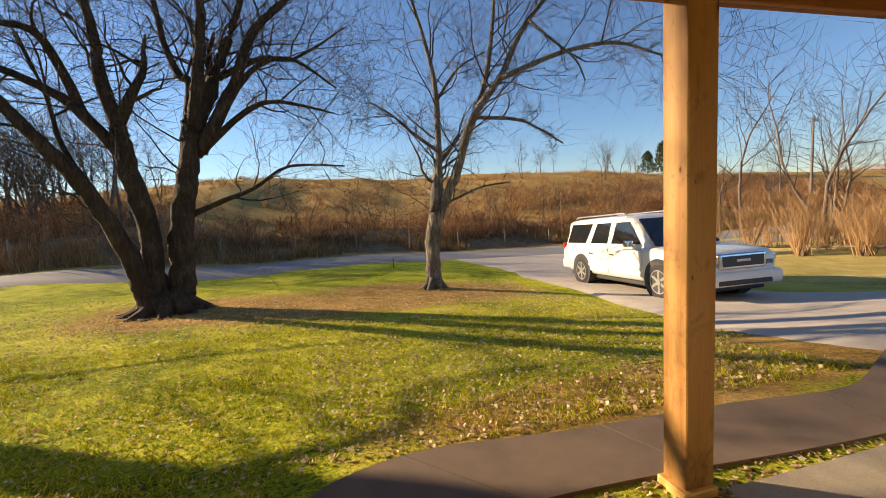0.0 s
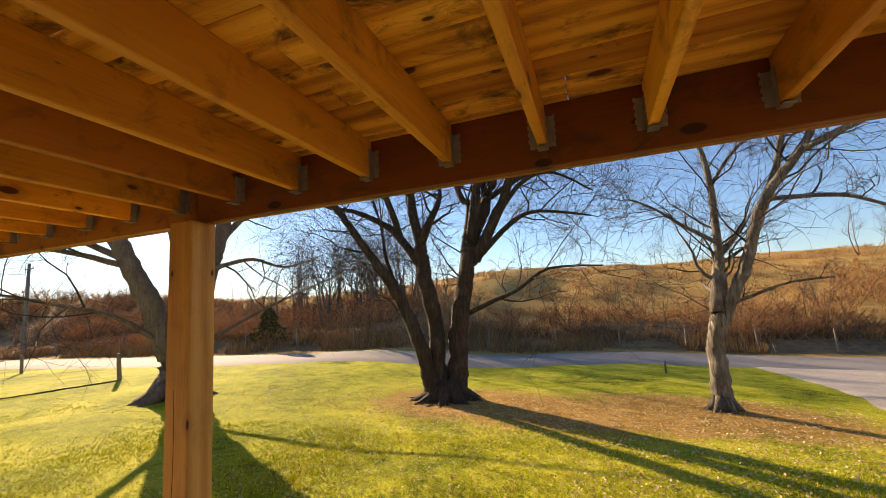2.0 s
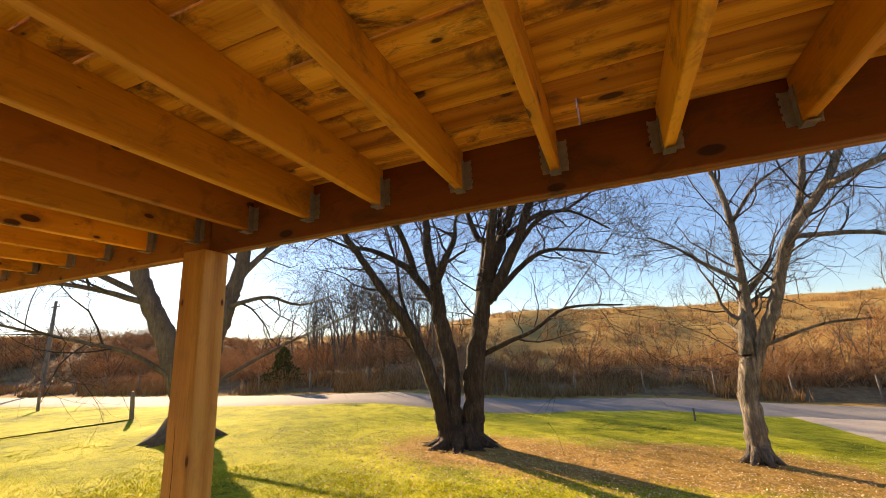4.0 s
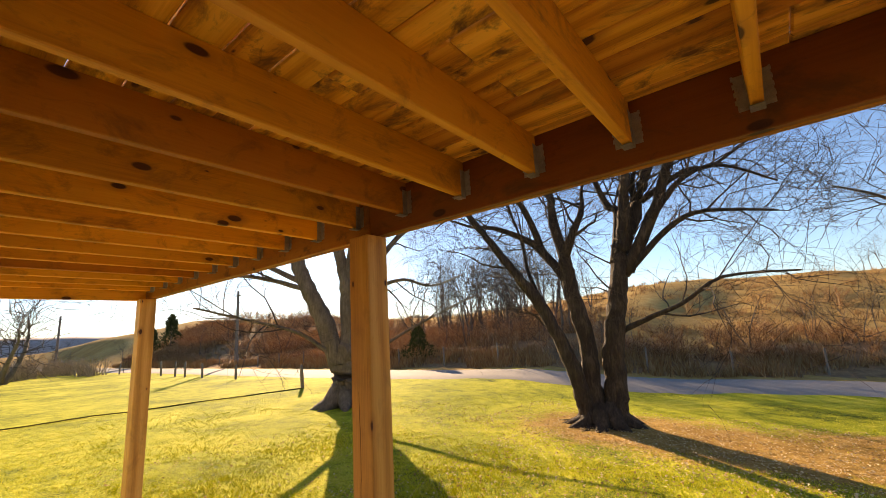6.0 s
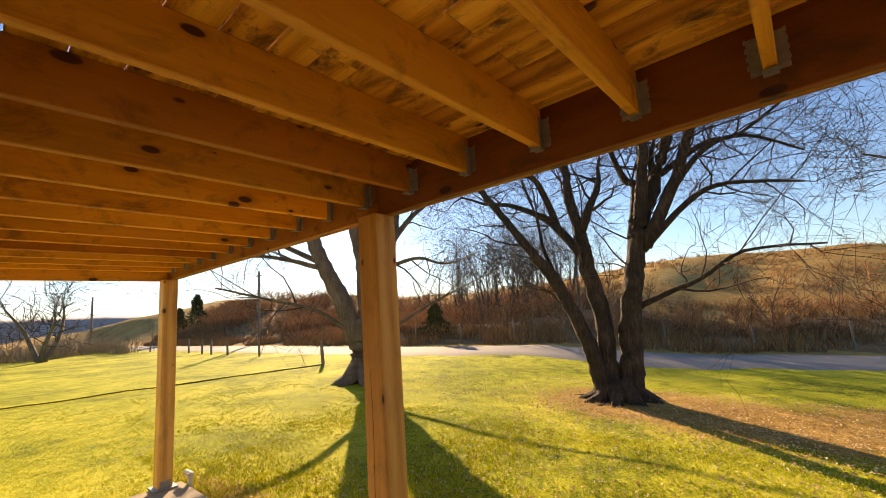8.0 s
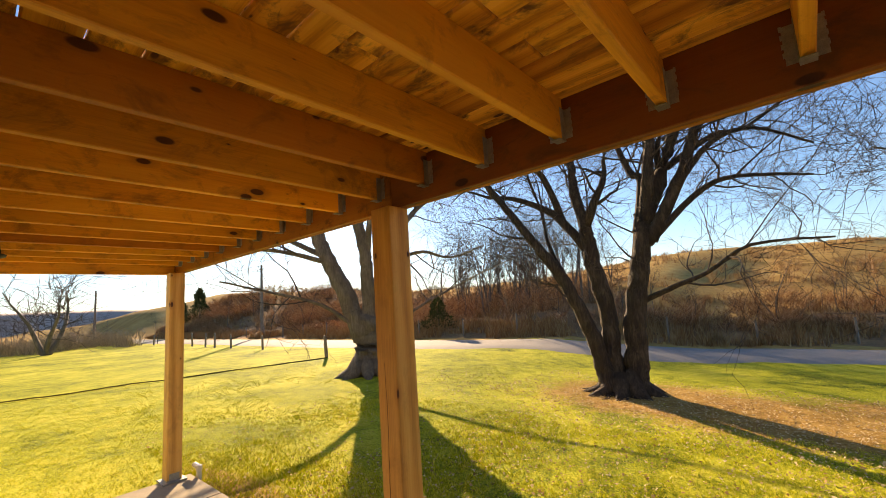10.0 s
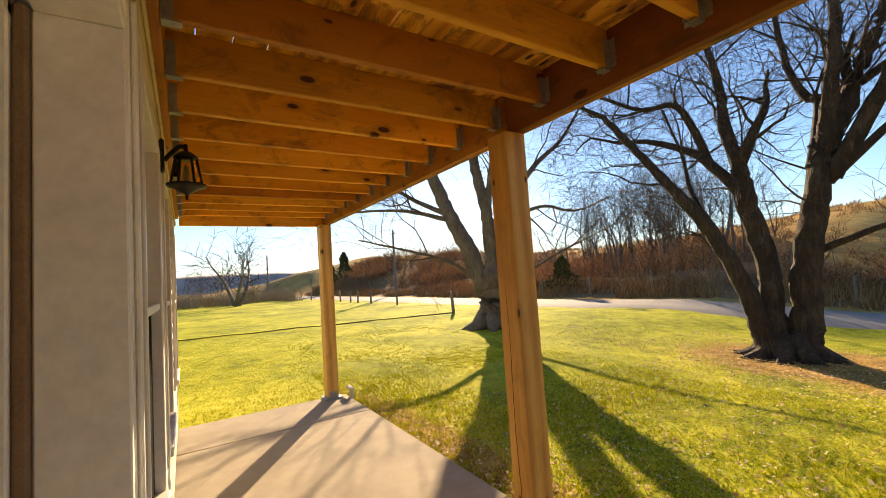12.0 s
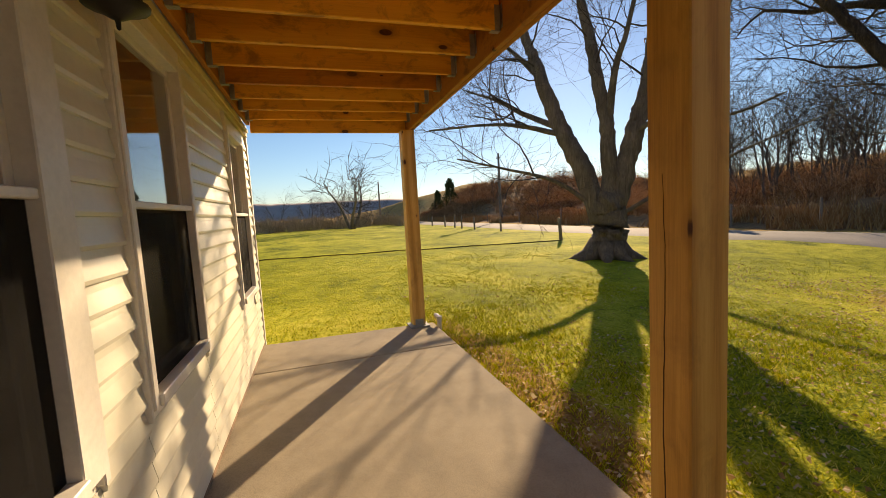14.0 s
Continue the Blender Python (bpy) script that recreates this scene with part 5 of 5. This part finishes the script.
def large_suv(m):
    """A long white sport-utility wagon, nose along local +x, wheels on z = 0."""
    t = tagged(empty("suv", m), "long white sport-utility wagon with dark tinted glass parked on the drive", "car")
    st = [(-2.82, 0.86, 0.50, 1.05), (-2.76, 0.96, 0.42, 1.10), (-2.4, 1.0, 0.36, 1.14), (-1.0, 1.005, 0.33, 1.13), (0.6, 1.005, 0.33, 1.12), (1.25, 1.0, 0.33, 1.13), (1.5, 1.0, 0.34, 1.14), (2.1, 0.985, 0.36, 1.10), (2.55, 0.93, 0.40, 1.05), (2.72, 0.84, 0.46, 0.98), (2.78, 0.74, 0.52, 0.90)]
    body = part("body", loft([body_ring(*s) for s in st]), "carpaint", t)
    cb = [(-2.70, 0.90, 0.70, 1.09, 1.62), (-2.52, 0.93, 0.76, 1.10, 1.86), (-2.2, 0.94, 0.78, 1.10, 1.90), (-0.4, 0.945, 0.79, 1.10, 1.92), (0.30, 0.945, 0.78, 1.10, 1.90), (0.62, 0.94, 0.76, 1.10, 1.82), (1.02, 0.935, 0.80, 1.10, 1.48), (1.40, 0.92, 0.86, 1.09, 1.17)]
    part("cabin", loft([cabin_ring(*c) for c in cb]), "carpaint", t)

    def side_glass(x0, x1, x2, x3, side, name="side_window"):
        wb, wt, zb, zt = 0.943, 0.812, 1.22, 1.76
        out = 0.006

        def yy(z):
            return side * (wb + (0.825 - wb) * (z - 1.12) / (1.85 - 1.12) + out)
        q = [(x0, yy(zb), zb), (x1, yy(zb), zb), (x2, yy(zt), zt), (x3, yy(zt), zt)]
        v = q + [(a, b - side * 0.02, c) for a, b, c in q]
        f = [(0, 1, 2, 3), (7, 6, 5, 4), (0, 4, 5, 1), (1, 5, 6, 2), (2, 6, 7, 3), (3, 7, 4, 0)]
        me = mesh_of(name, v, f if side < 0 else [tuple(reversed(p)) for p in f])
        part(name, me, "carglass", t, "dark tinted glass")

    for s in (-1, 1):
        side_glass(-2.50, -1.44, -1.14, -2.28, s)
        side_glass(-1.16, -0.34, -0.24, -0.90, s)
        side_glass(-0.16, 1.02, 0.50, 0.00, s)
        for x0, x1 in ((-1.19, -0.25), (-0.20, 1.12)):
            d = box((x0, s * 1.004 - 0.004, 0.46), (x1, s * 1.004 + 0.004, 1.08), 0.004)
            door_ = part("door", d, "carpaint", t)
            part("handle", box((x0 + 0.05, s * 1.02 - 0.014, 0.93), (x0 + 0.25, s * 1.02 + 0.014, 0.965), 0.008), "chrome", door_)
        part("side_moulding", box((-1.2, s * 1.014 - 0.006, 0.60), (1.1, s * 1.014 + 0.006, 0.66), 0.004), "carpaint", t)
        mir = part("mirror", box((0.74, s * 1.10 - 0.11, 1.16), (0.90, s * 1.10 + 0.09, 1.33), 0.05, 3), "chrome", t, "chrome door mirror")
        part("mirror_glass", box((0.733, s * 1.10 - 0.085, 1.18), (0.739, s * 1.10 + 0.07, 1.31), 0.002), "carglass", mir)
        v, f = tube_lists([Vector((-2.3, s * 0.70, 1.93)), Vector((-2.2, s * 0.70, 1.975)), Vector((0.1, s * 0.70, 1.985)), Vector((0.25, s * 0.70, 1.93))], [0.02] * 4, 7)
        part("roof_rail", mesh_of("roof_rail", v, f, True), "alloy", t)
        part("headlight", box((2.50, s * 0.76 - 0.16, 0.80), (2.735, s * 0.76 + 0.13, 0.98), 0.06, 3), "lamp", t, "clear headlamp")
        part("tail_light", box((-2.83, s * 0.86 - 0.08, 0.88), (-2.70, s * 0.86 + 0.085, 1.22), 0.02), "red", t, "red tail lamp")
        for wx in (-1.62, 1.68):
            bm = add_cyl(bmesh.new(), 0.475, 0.475, 0.30, pose(wx, s * 0.865, 0.44, 90, 0, 0), 28)
            part("wheel_arch", bm, "carplastic", t)
            hub = empty("wheel", pose(wx, s * 0.905, 0.405, 90 * s, 0, 0))
            hub.parent = t
            part("tyre", lathe([(0.26, -0.12), (0.36, -0.125), (0.395, -0.10), (0.405, -0.05), (0.405, 0.05), (0.395, 0.10), (0.36, 0.125), (0.26, 0.12)], 30), "rubber", hub)
            bm = bmesh.new()
            for q in range(6):
                add_box(bm, (-0.035, 0.05, -0.115), (0.035, 0.255, -0.085), 0.008)
                bmesh.ops.rotate(bm, cent=(0, 0, 0), matrix=Matrix.Rotation(math.radians(60), 3, "Z"), verts=bm.verts[:])
            add_cyl(bm, 0.075, 0.06, 0.05, pose(0, 0, -0.10), 16)
            add_cyl(bm, 0.262, 0.262, 0.02, pose(0, 0, -0.03), 28)
            for q in range(28):
                a = 2 * math.pi * q / 28
                add_box(bm, (-0.03, 0.243, -0.122), (0.03, 0.266, -0.03))
                bmesh.ops.rotate(bm, cent=(0, 0, 0), matrix=Matrix.Rotation(2 * math.pi / 28, 3, "Z"), verts=bm.verts[:])
            part("rim", bm, "alloy", hub, "six-spoke alloy rim")
    q = [(1.385, -0.83, 1.18), (1.385, 0.83, 1.18), (0.66, 0.70, 1.80), (0.66, -0.70, 1.80)]
    q = [(a + 0.05, b, c + 0.02) for a, b, c in q]
    v = q + [(a - 0.03, b, c - 0.03) for a, b, c in q]
    part("windscreen", mesh_of("windscreen", v, [(0, 1, 2, 3), (7, 6, 5, 4), (0, 4, 5, 1), (1, 5, 6, 2), (2, 6, 7, 3), (3, 7, 4, 0)]), "carglass", t, "dark windscreen")
    gr = part("grille", box((2.66, -0.56, 0.70), (2.82, 0.56, 1.02), 0.06, 3), "chrome", t, "chrome-framed grille")
    part("grille_mesh", box((2.80, -0.48, 0.76), (2.826, 0.48, 0.965), 0.004), "carplastic", gr)
    part("badge", box((2.824, -0.16, 0.845), (2.832, 0.16, 0.90), 0.003), "chrome", gr)
    part("front_bumper", box((2.45, -0.92, 0.36), (2.86, 0.92, 0.66), 0.11, 4), "carpaint", t)
    part("air_intake", box((2.845, -0.62, 0.40), (2.866, 0.62, 0.50), 0.01), "carplastic", t)
    part("rear_bumper", box((-2.92, -0.95, 0.42), (-2.55, 0.95, 0.72), 0.08, 3), "carpaint", t)
    part("rear_window", box((-2.735, -0.68, 1.20), (-2.60, 0.68, 1.66), 0.02), "carglass", t)
    part("underbody", box((-2.5, -0.85, 0.22), (2.5, 0.85, 0.40), 0.03), "carplastic", t)
    return t


car_rear, car_front = Vector((7.82, 10.9)), Vector((7.62, 7.6))
zr, zf = level(*car_rear) + 0.05, level(*car_front) + 0.05
tilt = math.degrees(math.atan2(zf - zr, 3.3))
mid = (car_rear + car_front) / 2
yaw = math.degrees(math.atan2(car_front.y - car_rear.y, car_front.x - car_rear.x))
large_suv(pose(mid.x, mid.y, (zr + zf) / 2 - 0.02) @ pose(0, 0, 0, 0, 0, yaw) @ pose(0, 0, 0, 0, -tilt, 0))

# ---- grass and fallen leaves ----
rs = np.random.RandomState(8)


def scatter(n, x0, x1, y0, y1, power=1.6):
    x = rs.uniform(x0, x1, n)
    y = y0 + (y1 - y0) * rs.random_sample(n) ** power
    return x, y


def blocked(x, y):
    if x < 1.9 and y < 2.0 and x > -6.1 or y < 1.75 and x > -6.1:
        return True
    if -0.65 < x < 5.2 and y < 2.62:
        return True
    if x > 4.15 and (y < 4.0 or x > 5.0 + 0.12 * (y - 6)) and x < 12:
        return True
    return y > road_edge(x) - 0.1


rows = []
xs_, ys_ = scatter(76000, -19, 6, -3.0, 19, 1.25)
x2, y2 = scatter(14000, -8, 4.5, 2.0, 8.0, 1.3)
xs_, ys_ = np.concatenate([xs_, x2]), np.concatenate([ys_, y2])
for x, y in zip(xs_, ys_):
    if blocked(x, y) or rs.random_sample() > smooth01(19, 6, math.hypot(x + 1, y)) or y < -2.5:
        continue
    bare = max(1.3 - ((x + 3.2) / 2.2) ** 2 - ((y - 10.4) / 1.8) ** 2, 1.3 - ((x - 0.8) / 4.2) ** 2 - ((y - 10.2) / 2.0) ** 2)
    if bare > 0.2 and rs.random_sample() < 0.88:
        continue
    z = level(x, y)
    k = 2 if y > 7 else 4
    for s in range(k):
        fx, fy = x + rs.normal(0, 0.03), y + rs.normal(0, 0.03)
        a, h = rs.uniform(0, 6.283), rs.uniform(0.016, 0.042) * (1.0 if y < 7 and x > -7 else 0.7)
        rows.append((fx, fy, z - 0.01, fx + h * 0.9 * math.cos(a), fy + h * 0.9 * math.sin(a), z + h, 0.005))
tagged(part("grass", spikes(rows), "grass"), "short yellow-green winter lawn grass", "grass", kind="stuff")
leaf_v, leaf_f = [], []
xs_, ys_ = scatter(24000, -5, 5.4, 1.6, 9.0, 1.9)
x2, y2 = scatter(9500, -6.5, 5, 8.3, 12.6, 1.0)
x3, y3 = scatter(9000, -9, 5, 2.0, 10, 1.2)
x2, y2 = np.concatenate([x2, x3]), np.concatenate([y2, y3])
for x, y in zip(np.concatenate([xs_, x2]), np.concatenate([ys_, y2])):
    if blocked(x, y) and not (y > 1.62 and y < 1.87 and x > 0.1) or x < -0.5 and y < 7 and rs.random_sample() < 0.55:
        continue
    z = level(x, y) + rs.uniform(0.012, 0.035)
    if 0.1 < x < 5.2 and y < 2.62:
        z = -0.075 if y < 1.88 else -0.055
    a, s, tl = rs.uniform(0, 6.283), rs.uniform(0.009, 0.024), rs.uniform(-0.9, 0.9)
    ca, sa = math.cos(a) * s, math.sin(a) * s
    n = len(leaf_v)
    leaf_v += [(x - ca, y - sa, z - tl * s * 0.3), (x + sa * 0.6, y - ca * 0.6, z + tl * s), (x + ca, y + sa, z + abs(tl) * s * 0.5), (x - sa * 0.6, y + ca * 0.6, z - tl * s * 0.5)]
    leaf_f += [(n, n + 1, n + 2), (n, n + 2, n + 3)]
tagged(part("fallen_leaves", mesh_of("fallen_leaves", leaf_v, leaf_f), "leaf"), "scattered curled dead leaves on the lawn", "leaves", kind="stuff")
